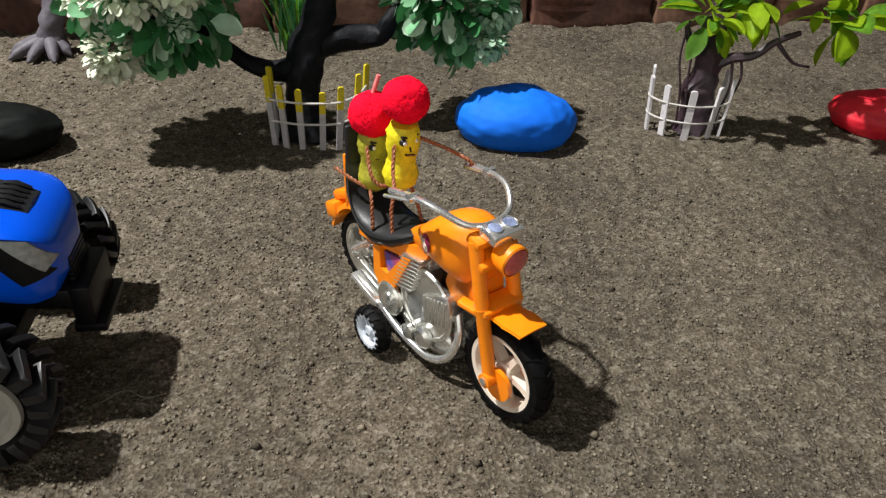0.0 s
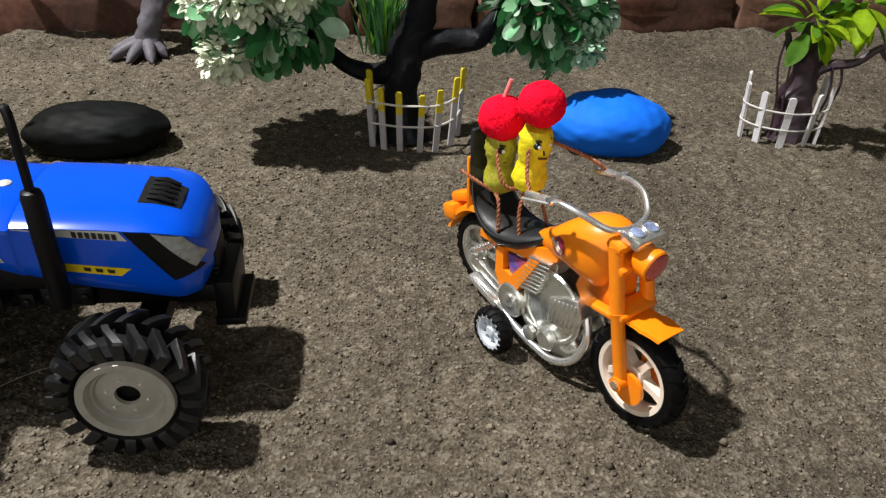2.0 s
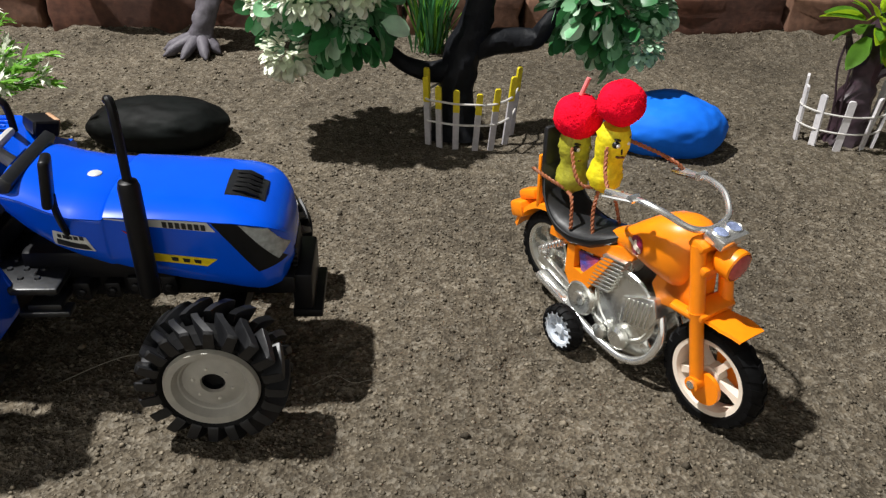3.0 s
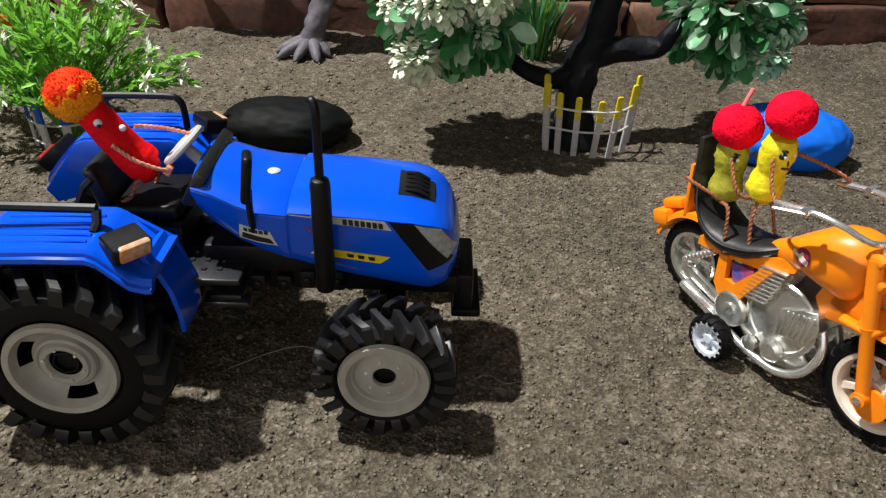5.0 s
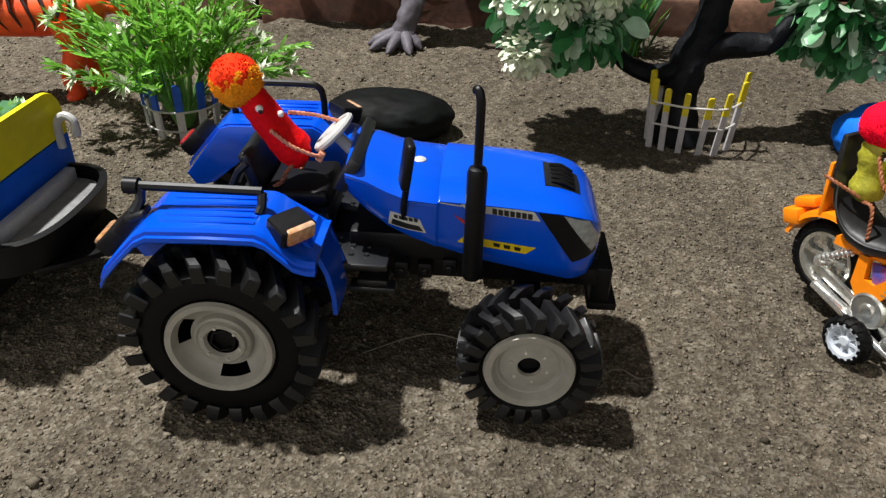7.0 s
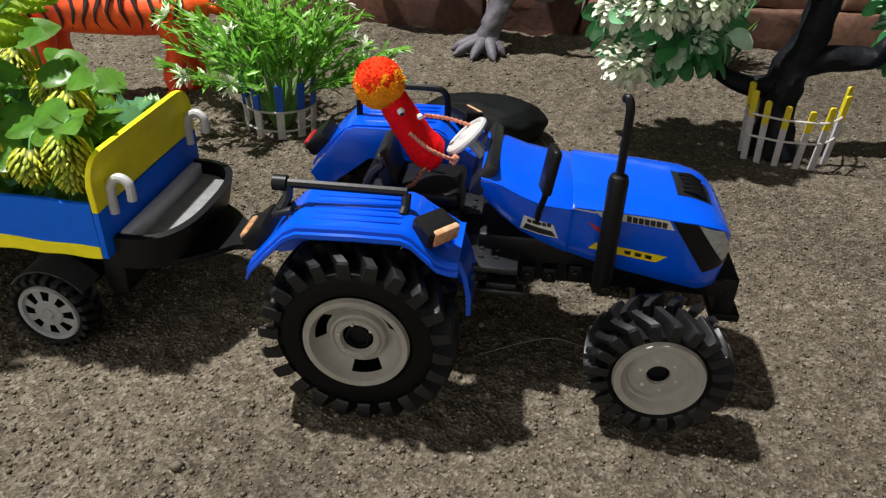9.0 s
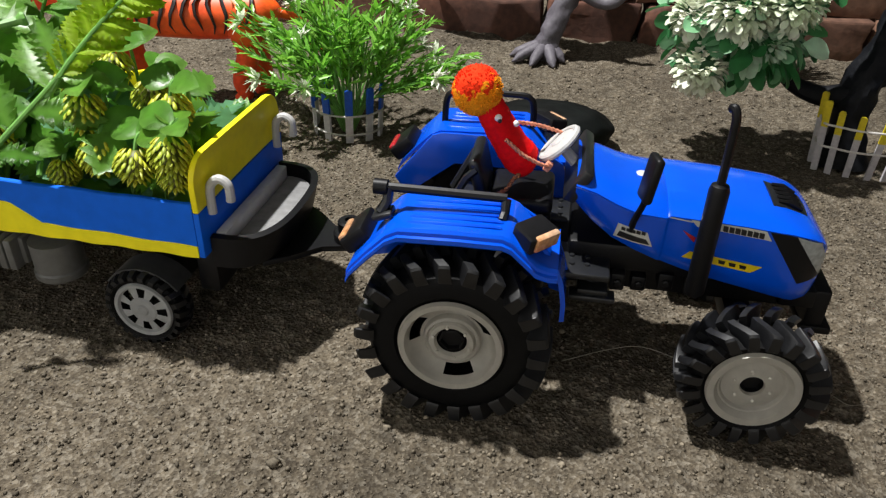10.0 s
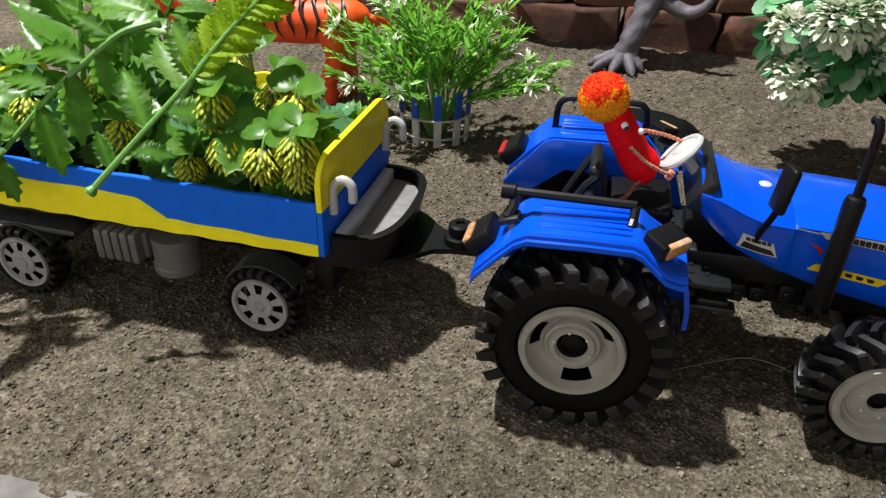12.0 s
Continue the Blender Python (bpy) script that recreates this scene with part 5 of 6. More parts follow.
def small_wheel(parent, x, y, side):
    wheel = new("wheel")
    wheel.parent = parent
    wheel.matrix_local = pose(x * MM, y * MM, 17.4 * MM, 0, 20, 0 if side < 0 else 180) @ Matrix.Scale(1.05, 4)
    bm = B()
    tyre_body(bm, 17.0, 12, 12.4, 36)
    part("tyre", bm, RUBBER, wheel, "small black block-tread tyre")
    for s in (-1, 1):
        first = None
        for i in range(22):
            m = Matrix.Rotation(-2 * math.pi * (i + 0.25 * (s + 1)) / 22, 4, "Y")
            if first is None:
                bm = B()
                rings = []
                for u in (0, 0.6, 1):
                    yy, rr, half = s * (0.3 + 5.6 * u), 18.0 - 1.6 * u ** 3, 0.085
                    rings.append([Vector((q * math.cos(0.08 * u + d), yy, q * math.sin(0.08 * u + d))) for q, d in ((rr - 2.2, -half), (rr, -half * 0.8), (rr, half * 0.8), (rr - 2.2, half))])
                first = part("tread_block", ring_loft(bm, rings), LUG, wheel)
                first.matrix_local = m
            else:
                again(first, wheel, m)
    bm = B()
    n = 48
    prof = [(12.8, -4.6), (12.4, -5.8), (11.0, -5.6), (10.3, -4.4), (6.0, -5.0), (5.4, -5.6), (2.6, -5.4), (2.0, -6.0), (0.5, -6.2)]
    rows = [[bm.verts.new((r * math.cos(2 * math.pi * k / n), h, r * math.sin(2 * math.pi * k / n))) for k in range(n)] for r, h in prof]
    for i, (a, b) in enumerate(zip(rows, rows[1:])):
        for k in range(n):
            if i == 3 and k % 6 in (1, 2, 3):
                continue
            bm.faces.new((a[k], a[(k + 1) % n], b[(k + 1) % n], b[k]))
    bm.faces.new(rows[-1])
    bmesh.ops.solidify(bm, geom=bm.faces[:], thickness=0.7)
    part("rim", bm, GREYRIM, wheel, "grey eight-hole rim")
    bm = B()
    lathe(bm, [(10, 4.5), (10, 3.0), (1, 3.0), (1, 4.5)], 24, AXIS_Y, closed=True)
    part("inner_disc", bm, BLACK, wheel)


def build_trailer():
    K = thing("toy_trailer", "blue and yellow painted card trailer full of plastic plants", "toy trailer", TX, TY, 0, TT)
    for x in (-28, -150.3):
        small_wheel(K, x, 0.6, -1)
        small_wheel(K, x, TW + 1.0, 1)
    z0, z1, th = 45.5, 70, 2.6
    # side boards: blue above, yellow below with a stepped, wavy border
    def border(x):
        u = -x
        if u < 70:
            return 50.8 + 0.02 * u + 0.3 * math.sin(u * 0.2)
        if u < 84:
            return 52.2 + (u - 70) / 14 * 8.5
        return 60.7 + 0.012 * (u - 84) + 0.35 * math.sin(u * 0.13)
    xs = [-TLEN + TLEN * i / 76 for i in range(77)]
    for s, y in ((-1, 0.0), (1, TW - th)):
        rows = [("blue_board", BOXBLUE, [(x, border(x)) for x in xs], [(x, z1 + 0.25 * math.sin(x * 0.21)) for x in xs], 0.0),
                ("yellow_band", BOXYELLOW, [(x, z0 + 0.3 * math.sin(x * 0.3)) for x in xs], [(x, border(x)) for x in xs], -0.25)]
        for nm, mat, low, high, out in rows:
            bm = B()
            ya, yb = (y + out, y + th) if s < 0 else (y, y + th - out)
            rings = []
            for (x, a), (_, b) in zip(low, high):
                rings.append([Vector((x, ya, a)), Vector((x, ya, b - 0.4)), Vector((x, ya + 0.4, b)), Vector((x, yb - 0.4, b)), Vector((x, yb, b - 0.4)), Vector((x, yb, a))])
            ring_loft(bm, rings)
            part(nm, bm, mat, K, "hand-painted blue side board" if mat is BOXBLUE else "yellow painted lower band")
    # headboard with rounded yellow top
    def headboard(x, out, back):
        poly = [(0, z0), (TW, z0), (TW, 66), (0, 66)]
        bm = B()
        prism(bm, poly, th, Matrix.Translation((x, 0, 0)) @ Matrix(((0, 0, 1, 0), (1, 0, 0, 0), (0, 1, 0, 0), (0, 0, 0, 1))), bevel=0.3)
        part("headboard", bm, BOXBLUE, K, "blue headboard")
        top, r = 88.5, 11
        poly = [(0, 66.15), (TW * 0.5, 67.0), (TW, 66.2), (TW, top - r)]
        poly += [(TW - r + r * math.cos(a), top - r + r * math.sin(a)) for a in [math.pi / 2 * k / 7 for k in range(1, 8)]]
        poly += [(r + r * math.cos(a), top - r + r * math.sin(a)) for a in [math.pi / 2 + math.pi / 2 * k / 7 for k in range(0, 8)]]
        bm = B()
        prism(bm, poly, th, Matrix.Translation((x, 0, 0)) @ Matrix(((0, 0, 1, 0), (1, 0, 0, 0), (0, 1, 0, 0), (0, 0, 0, 1))), bevel=0.5)
        part("headboard_top", bm, BOXYELLOW, K, "yellow round-cornered board top")
    headboard(0.15, 0, 0)
    headboard(-TLEN - th - 0.15, 0, 0)
    bm = B()
    box(bm, (-TLEN / 2, TW / 2, z0 + 1.2), (TLEN - 1, TW - 2 * th - 0.6, 2.4))
    part("bed", bm, BLACK, K)
    # white hooks on the headboard
    for y in (8.5, 76):
        bm = B()
        tube(bm, smooth_path([(4.2, y, 62.5), (4.3, y, 71), (5, y + 0.6, 75.5), (8.5, y + 0.8, 78), (12.2, y + 0.6, 76), (13, y, 71.5), (12.8, y, 69.2)], 5), 1.9, 10)
        part("hook", bm, PALEGREY, K, "pale grey bent plastic hook")
    # chassis
    bm = B()
    box(bm, (-TLEN / 2 + 4, TW / 2, 37), (TLEN - 6, 46, 15), bevel=2)
    box(bm, (-2, TW / 2, 34), (10, 70, 22), bevel=2)
    for x in (-28, -150.3):
        tube(bm, [(x, 6, 15), (x, TW - 6, 15)], 2.4, 8)
        box(bm, (x, TW / 2, 23), (10, 40, 18), bevel=2)
    part("chassis", bm, BLACK, K, "black plastic chassis")
    for s, y in ((-1, -1), (1, TW + 1)):
        for x in (-28, -150.3):
            bm = B()
            rings = []
            for i in range(11):
                a = radians(35 + 11 * i)
                rings.append([Vector((x + r * math.cos(a), y + w, 16.6 + r * math.sin(a))) for r, w in ((19.0, s * 1), (20.0, s * 1), (20.0, -s * 12), (19.0, -s * 12))])
            ring_loft(bm, rings)
            if x < -100:
                box(bm, (x + 4, y - s * 6, 35.5), (52, 12, 3), bevel=1)
            part("mudguard", bm, GREYARCH, K, "dark grey wheel arch")
        bm = B()
        lathe(bm, [(10.5, 0), (11.2, 1), (11.2, 3.6), (10.6, 4.4), (10.6, 18)], 28, pose(-73, y + 8 * (-s), 22.5))
        part("tank", bm, GREY, K, "grey plastic tank")
        bm = B()
        box(bm, (-96, y + 7 * (-s), 35), (24, 10, 13), bevel=1)
        ribbed = part("ribbed_box", bm, GREY, K, "grey ribbed battery box")
        for k in range(5):
            bm = B()
            box(bm, (-88 - 4.4 * k, y + 4 * (-s), 35), (3.8, 14, 15), bevel=1.1)
            part("rib", bm, GREY, ribbed)
    # raised yellow flap on the far side board
    bm = B()
    prism(bm, [(-38, 60), (-37, 74), (-40, 82), (-48, 88), (-62, 91), (-78, 88), (-84, 78), (-84, 60)], 2.4, pose(0, TW + 3.2, 0, 90, 0, 0), bevel=0.6)
    part("side_flap", bm, BOXYELLOW, K, "raised yellow flap of the far side board")
    # round-fronted pan and drawbar
    bm = B()
    outer, inner = [], []
    cx, cy = 3.5, TW / 2
    arc = [radians(-90 + 180 * k / 24) for k in range(25)]
    for a in arc:
        outer.append((cx + 27 * math.copysign(abs(math.cos(a)) ** 0.6, math.cos(a)), cy + 38 * math.copysign(abs(math.sin(a)) ** 0.75, math.sin(a))))
        inner.append((cx + 24 * math.copysign(abs(math.cos(a)) ** 0.6, math.cos(a)), cy + 35 * math.copysign(abs(math.sin(a)) ** 0.75, math.sin(a))))
    rows = []
    for ring, z in ((outer, 39), (outer, 53), (inner, 53.4), (inner, 46)):
        rows.append([bm.verts.new((x if z > 40 else 4 + (x - 4) * 0.86, y, z)) for x, y in ring])
    for a, b in zip(rows, rows[1:]):
        for k in range(24):
            bm.faces.new((a[k], a[k + 1], b[k + 1], b[k]))
    bm.faces.new(rows[3])
    bm.faces.new(rows[0])
    pan = part("front_pan", bm, BLACK, K, "black round-fronted plastic pan")
    bm = B()
    prism(bm, [(x * 0.97 + 0.3, (y - cy) * 0.97 + cy) for x, y in inner], 0.8, pose(0, 0, 46.3))
    part("pan_floor", bm, GREYFLOOR, pan, "grey inside of the pan, paler for its reflection")
    bm = B()
    box(bm, (6.2, 42, 50), (5, 66, 7), bevel=0.8)
    part("pan_ledge", bm, PALEGREY, pan, "pale grey ledge against the headboard")
    bm = B()
    poly = [(20, cy - 28), (30, cy - 20), (40, cy - 9), (50, cy - 6), (62, cy - 7), (66, cy), (62, cy + 7), (50, cy + 6), (40, cy + 9), (30, cy + 20), (20, cy + 28)]
    prism(bm, poly, 2.6, pose(0, 0, 34.6), bevel=0.8)
    part("drawbar", bm, BLACK, K, "black plastic drawbar")
    return K


build_trailer()
TRAILER = pose(TX, TY, 0, 0, 0, TT)


def in_trailer(x, y, z):
    return TRAILER @ Vector((x, y, z))


def cone_flower(parent, p, d, size, sd):
    """A hanging cone of overlapping pointed scales."""
    r = random.Random(sd)
    bm = B()
    q = Vector(d).to_track_quat("Z", "X").to_matrix().to_4x4()
    m = Matrix.Translation(p) @ q
    rows = 9
    for i in range(rows):
        t = i / (rows - 1)
        rad = size * (0.47 * math.sin(math.pi * (0.25 + 0.68 * t)) + 0.04)
        n = max(5, int(13 * math.sin(math.pi * (0.25 + 0.65 * t))))
        for k in range(n):
            a = 2 * math.pi * (k + 0.5 * (i % 2)) / n + r.uniform(-0.1, 0.1)
            c = Vector((rad * math.cos(a), rad * math.sin(a), size * 0.86 * t))
            out = Vector((math.cos(a), math.sin(a), 0.75))
            fm = m @ aim(c, out)
            ring_loft(bm, [[fm @ Vector((size * x, size * w * math.cos(q), size * h + size * 0.6 * w * math.sin(q))) for q in (0, 1.05, 2.1, 3.14, 4.19, 5.24)] for x, w, h in ((-0.1, 0.025, 0), (0.0, 0.05, 0.0), (0.13, 0.06, 0.02), (0.21, 0.015, 0.05))])
    c0 = len(bm.faces)
    lathe(bm, [(size * 0.1, 0), (size * 0.34, size * 0.3), (size * 0.32, size * 0.65), (size * 0.05, size * 0.86)], 10, m)
    setmat(bm, c0, 1)
    return part("cone_flower", bm, [CONE, CONECORE], parent, "yellow-green cone-shaped plastic flower", 1.0)


def creeper(px, py, sd):
    """A bushy plastic plant: stems, round leaves and hanging cone flowers."""
    r = random.Random(sd)
    base = in_trailer(px, py, 48)
    K = thing("plastic_plant", "green plastic creeper with yellow cone flowers in the trailer", "artificial plant", base.x, base.y, base.z, 0, group="plants in the trailer")
    tips = []
    for k in range(7):
        a, l = r.uniform(0, 6.28), r.uniform(20, 42)
        tip = Vector((l * 0.5 * math.cos(a), l * 0.45 * math.sin(a), l * r.uniform(0.75, 1.1)))
        mid = tip * 0.5 + Vector((0, 0, 5))
        path = smooth_path([(0, 0, -1), mid, tip, tip + Vector((6 * math.cos(a), 6 * math.sin(a), -3))], 5)
        bm = B()
        tube(bm, path, [1.2] * len(path), 6)
        part("stem", bm, STEM, K)
        tips.append((tip, path))
    for tip, path in tips:
        for j in range(5):
            p = path[r.randrange(4, len(path))]
            a = r.uniform(0, 6.28)
            bm = B()
            s = r.uniform(13, 20)
            leaf(bm, facing(p, (math.cos(a), math.sin(a), r.uniform(-0.5, 0.7)), (0.25 + r.uniform(-0.5, 0.5), -0.5 + r.uniform(-0.5, 0.5), 0.7)), s, s * 1.15, 1, 0.1, 0.35, 11)
            bmesh.ops.solidify(bm, geom=bm.faces[:], thickness=0.25)
            part("leaf", bm, r.choice((LEAFGREEN, LEAFGREEN, LEAFMINT, LEAFBRIGHT)), K, angle=1.5)
    return K


for i, (x, y) in enumerate([(-30, 58), (-34, 34), (-46, 60), (-56, 26), (-66, 52), (-84, 30), (-96, 60), (-118, 38), (-140, 60), (-158, 30), (-176, 56)]):
    creeper(x, y, 20 + i)


def cone_sprig(x, y, z, size, sd, d=(0.1, -0.35, -1)):
    p = in_trailer(x, y, z)
    K = thing("cone_sprig", "yellow cone flower on a green stem among the trailer plants", "artificial flower", p.x, p.y, p.z, TT, group="cone flowers")
    cone_flower(K, Vector((0, 0, 0)), d, size, sd)
    bm = B()
    tube(bm, smooth_path([(0, 0, 0), (0.5, 3, 5), (1, 9, 4), (1, 13, -8), (1, 14, -(z - 47))], 5), 0.9, 6)
    part("stem", bm, STEM, K)
    r = random.Random(sd)
    for k in range(3):
        bm = B()
        a = r.uniform(0, 6.28)
        leaf(bm, facing((0.5, 3, 5), (math.cos(a), math.sin(a), 0.35), (r.uniform(-0.2, 0.6), -0.6, 0.7)), r.uniform(12, 18), r.uniform(10, 15), 0, 0.15, 0.35, 6)
        bmesh.ops.solidify(bm, geom=bm.faces[:], thickness=0.25)
        part("leaf", bm, LEAFGREEN if k else LEAFBRIGHT, K, angle=1.5)


for i, (x, y, z, s) in enumerate([(-10, 9, 93, 14), (-8, 7, 84, 12), (-25, 8, 87, 14), (-42, 10, 88, 14), (-51, 18, 103, 15), (-19.5, 30, 102, 15), (-36, 44, 101, 14), (-64, 62, 106, 14),
                                  (-84, 58, 100, 13), (-62, 12, 76, 11), (-100, 22, 84, 13), (-122, 40, 96, 13), (-150, 24, 88, 13)]):
    cone_sprig(x, y, z, s, 60 + i)


def fern(name, pts, leaf_len, count, mat, label, sd, stem_r=1.4, teeth=9, ahead=0.5, broad=0.56):
    """A plastic fern branch: a stem along points with toothed leaflets on both sides."""
    r = random.Random(sd)
    P = [in_trailer(*p) for p in pts]
    K = thing(name, label, "artificial leaf", P[0].x, P[0].y, P[0].z, 0, group="fern branches")
    path = smooth_path([p - P[0] for p in P], 10)
    bm = B()
    tube(bm, path, [stem_r * (1.15 - 0.6 * i / len(path)) for i in range(len(path))], 8)
    lathe(bm, [(stem_r * 1.1, 0), (stem_r * 1.9, 2), (stem_r * 1.7, 3.4)], 10, aim(path[0], path[0] - path[1]) @ Matrix.Rotation(radians(90), 4, "Y"))
    part("stem", bm, STEM, K, "green ribbed stem")
    for k in range(count):
        i = int(len(path) * (0.16 + 0.8 * k / count))
        p = path[i]
        d = (path[min(i + 1, len(path) - 1)] - path[i - 1]).normalized()
        lat = d.cross(Vector((0.42, -0.65, 0.63))).normalized()
        s = 1 if k % 2 else -1
        L = leaf_len * (0.75 + 0.5 * math.sin(math.pi * k / count)) * r.uniform(0.85, 1.15)
        bm = B()
        leaf(bm, facing(p, d * ahead + lat * s + Vector((0, 0, r.uniform(-0.1, 0.25))), (0.3 + r.uniform(-0.25, 0.25), -0.45 + r.uniform(-0.25, 0.25), 0.8)), L, L * broad * r.uniform(0.88, 1.1), 1, 0.2, r.uniform(0.05, 0.28), teeth * 2 + 1)
        bmesh.ops.solidify(bm, geom=bm.faces[:], thickness=0.3)
        part("leaflet", bm, mat, K, angle=1.5)
    return K


fern("fern_branch", [(-85.7, -20, 74.4), (-72.6, -6, 91), (-59.3, 14, 109), (-54.9, 20, 115.5)], 22, 7, LEAFGREEN, "green plastic fern stem laid over the trailer's edge", 3, 1.3, 7)
fern("fern_branch", [(-60, 13, 106), (-54.9, 20, 115.5), (-46, 31, 128), (-37.5, 40, 138), (-30, 48, 147)], 14, 24, LEAFLIME, "lime-green plastic fern frond over the trailer", 5, 1.1, 6, 0.95, 0.72)
fern("fern_branch", [(-84.7, 34, 126), (-94.9, 26, 122.7), (-108, 17, 112), (-122.2, 8, 98.6), (-138, -12, 76), (-146, -22, 62)], 21, 10, LEAFBRIGHT, "long light green plastic fern branch with toothed leaves", 4, 1.6, 5, 0.6, 0.58)
fern("fern_branch", [(-150, 60, 66), (-140, 52, 96), (-128, 44, 122), (-118, 38, 142)], 32, 11, LEAFGREEN, "upright green plastic fern branch in the trailer", 7, 1.5, 8)
fern("fern_branch", [(-170, 10, 60), (-160, -6, 84), (-150, -16, 98), (-140, -22, 100)], 24, 9, LEAFBRIGHT, "light green plastic fern frond hanging over the side", 6, 1.2, 8)
fern("fern_branch", [(-112, 70, 60), (-108, 72, 90), (-104, 72, 116), (-96, 74, 132)], 26, 10, LEAFBRIGHT, "light green plastic fern frond in the trailer", 8, 1.2, 8)


# ---- fenced plants and trees ----
def fence_ring(name, label, posts, height, body, tip, tip_part, width, lean=0.0, rails=(0.35, 0.66), hub=(0, 0)):
    """Short stick posts with two threads; posts: x, y and height factor."""
    cx, cy = sum(p[0] for p in posts) / len(posts), sum(p[1] for p in posts) / len(posts)
    K = thing(name, label, "toy fence", cx, cy, 0, 0, group="little stick fences")
    knots = {r: [] for r in rails}
    for i, (x, y, f) in enumerate(posts):
        px, py = x - cx, y - cy
        h = height * f
        out = Vector((px, py, 0)).normalized() * lean * h
        a = math.atan2(y - hub[1], x - hub[0])
        cut = h * (1 - tip_part)
        bm = B()
        up = Vector((out.x, out.y, h)).normalized()
        tang = Vector((-math.sin(a), math.cos(a), 0))
        nrm = up.cross(tang)
        def ring(t, w):
            c = Vector((px, py, -1.5)) + up * t
            return [c + tang * sx * w / 2 + nrm * sy * 0.9 for sx, sy in ((-1, -1), (1, -1), (1, 1), (-1, 1))]
        ring_loft(bm, [ring(0, width), ring(cut + 1.5, width)])
        post = part("post", bm, body, K)
        if tip_part > 0:
            bm = B()
            ring_loft(bm, [ring(cut + 1.5, width * 1.02), ring(h + 0.5, width * 1.0), ring(h + 1.5, width * 0.6)])
            part("tip", bm, tip, post, "painted post tip")
        for r_ in rails:
            knots[r_].append(Vector((px, py, 0)) + up * (height * r_ + 1.5) + nrm * 0.9 * (1 if nrm.dot(Vector((px, py, 0))) > 0 else -1))
    for r_ in rails:
        bm = B()
        tube(bm, smooth_path(knots[r_], 4), 0.75, 6)
        part("rail", bm, THREAD, K, "white thread rail")
    return K


fence_ring("stick_fence", "grey stick fence with yellow painted tips round a tree", [(-96, 490, 1.0), (-103, 472, 1.02), (-102, 459, 1.0), (-94, 456, 0.9), (-83, 454, 0.88), (-70, 455, 0.84), (-59.5, 458, 0.9), (-50, 471, 0.98), (-46, 488, 1.0)], 48, STICK, TIPYELLOW, 0.36, 4.0, 0.06, hub=(-76, 520))
c2 = (188, 517)
fence_ring("stick_fence", "white pointed stick fence round a small tree", [(c2[0] + 27 * math.cos(radians(a)), c2[1] + 19 * math.sin(radians(a)), f) for a, f in ((150, 1.1), (185, 1.0), (225, 0.95), (262, 0.92), (300, 0.98), (340, 1.05), (20, 1.1))], 40, STICKW, STICKW, 0.12, 4.8, 0.06, (0.28, 0.6), hub=c2)
c3 = (-418, 405)
fence_ring("stick_fence", "white stick fence with blue painted tips round a plant", [(c3[0] + 24 * math.cos(radians(a)), c3[1] + 22 * math.sin(radians(a)), 1) for a in (148, 182, 218, 258, 295, 330, 2, 36)], 37, STICKW, TIPBLUE, 0.52, 5.2, 0.05, (0.08, 0.45), hub=c3)


def leaf_cloud(bm, c, r, count, sd, size, kinds, teeth=0, hang=0.2, inner=0.45):
    """Leaves filling an uneven ellipsoid, each pointing outwards. kinds: material indices to choose from."""
    g = random.Random(sd)
    for _ in range(count):
        d = Vector((g.gauss(0, 1), g.gauss(0, 1), g.gauss(0, 1))).normalized()
        k = g.uniform(inner, 1) * (1 + 0.18 * noise.noise(d * 2.1 + Vector((sd, 0, 0))))
        p = Vector(c) + Vector((d.x * r[0], d.y * r[1], d.z * r[2])) * k
        out = d + Vector((g.uniform(-0.7, 0.7), g.uniform(-0.7, 0.7), g.uniform(-0.6, 0.5) - hang))
        s = size * g.uniform(0.65, 1.25)
        leaf(bm, aim(p, out, g.uniform(-1.2, 1.2)), s, s * g.uniform(0.62, 0.8), teeth, 0.25, g.uniform(0.05, 0.4), 6, g.choice(kinds), True)


def bloom(bm, c, r, count, sd, index, size):
    """A round flower head of many small petals."""
    g = random.Random(sd)
    for _ in range(count):
        d = Vector((g.gauss(0, 1), g.gauss(0, 1), g.gauss(0, 1))).normalized()
        p = Vector(c) + d * r * g.uniform(0.6, 1.0)
        s = size * g.uniform(0.7, 1.3)
        leaf(bm, aim(p, d + Vector((g.uniform(-0.4, 0.4), g.uniform(-0.4, 0.4), g.uniform(-0.4, 0.4)))), s, s * 0.75, 0, 0.35, 0.25, 4, index, True)


def limb(bm, pts, radii, rough=0.12, n=12, sd=0):
    v0 = len(bm.verts)
    path = smooth_path(pts, 6)
    rr = [np.interp(i / (len(path) - 1), np.linspace(0, 1, len(radii)), radii) for i in range(len(path))]
    tube(bm, path, [float(q) for q in rr], n)
    bm.verts.ensure_lookup_table()
    for v in bm.verts[v0:]:
        v.co += Vector((noise.noise(v.co * 0.11 + Vector((sd, 0, 0))), noise.noise(v.co * 0.11 + Vector((0, sd, 5))), 0)) * rough * max(radii)


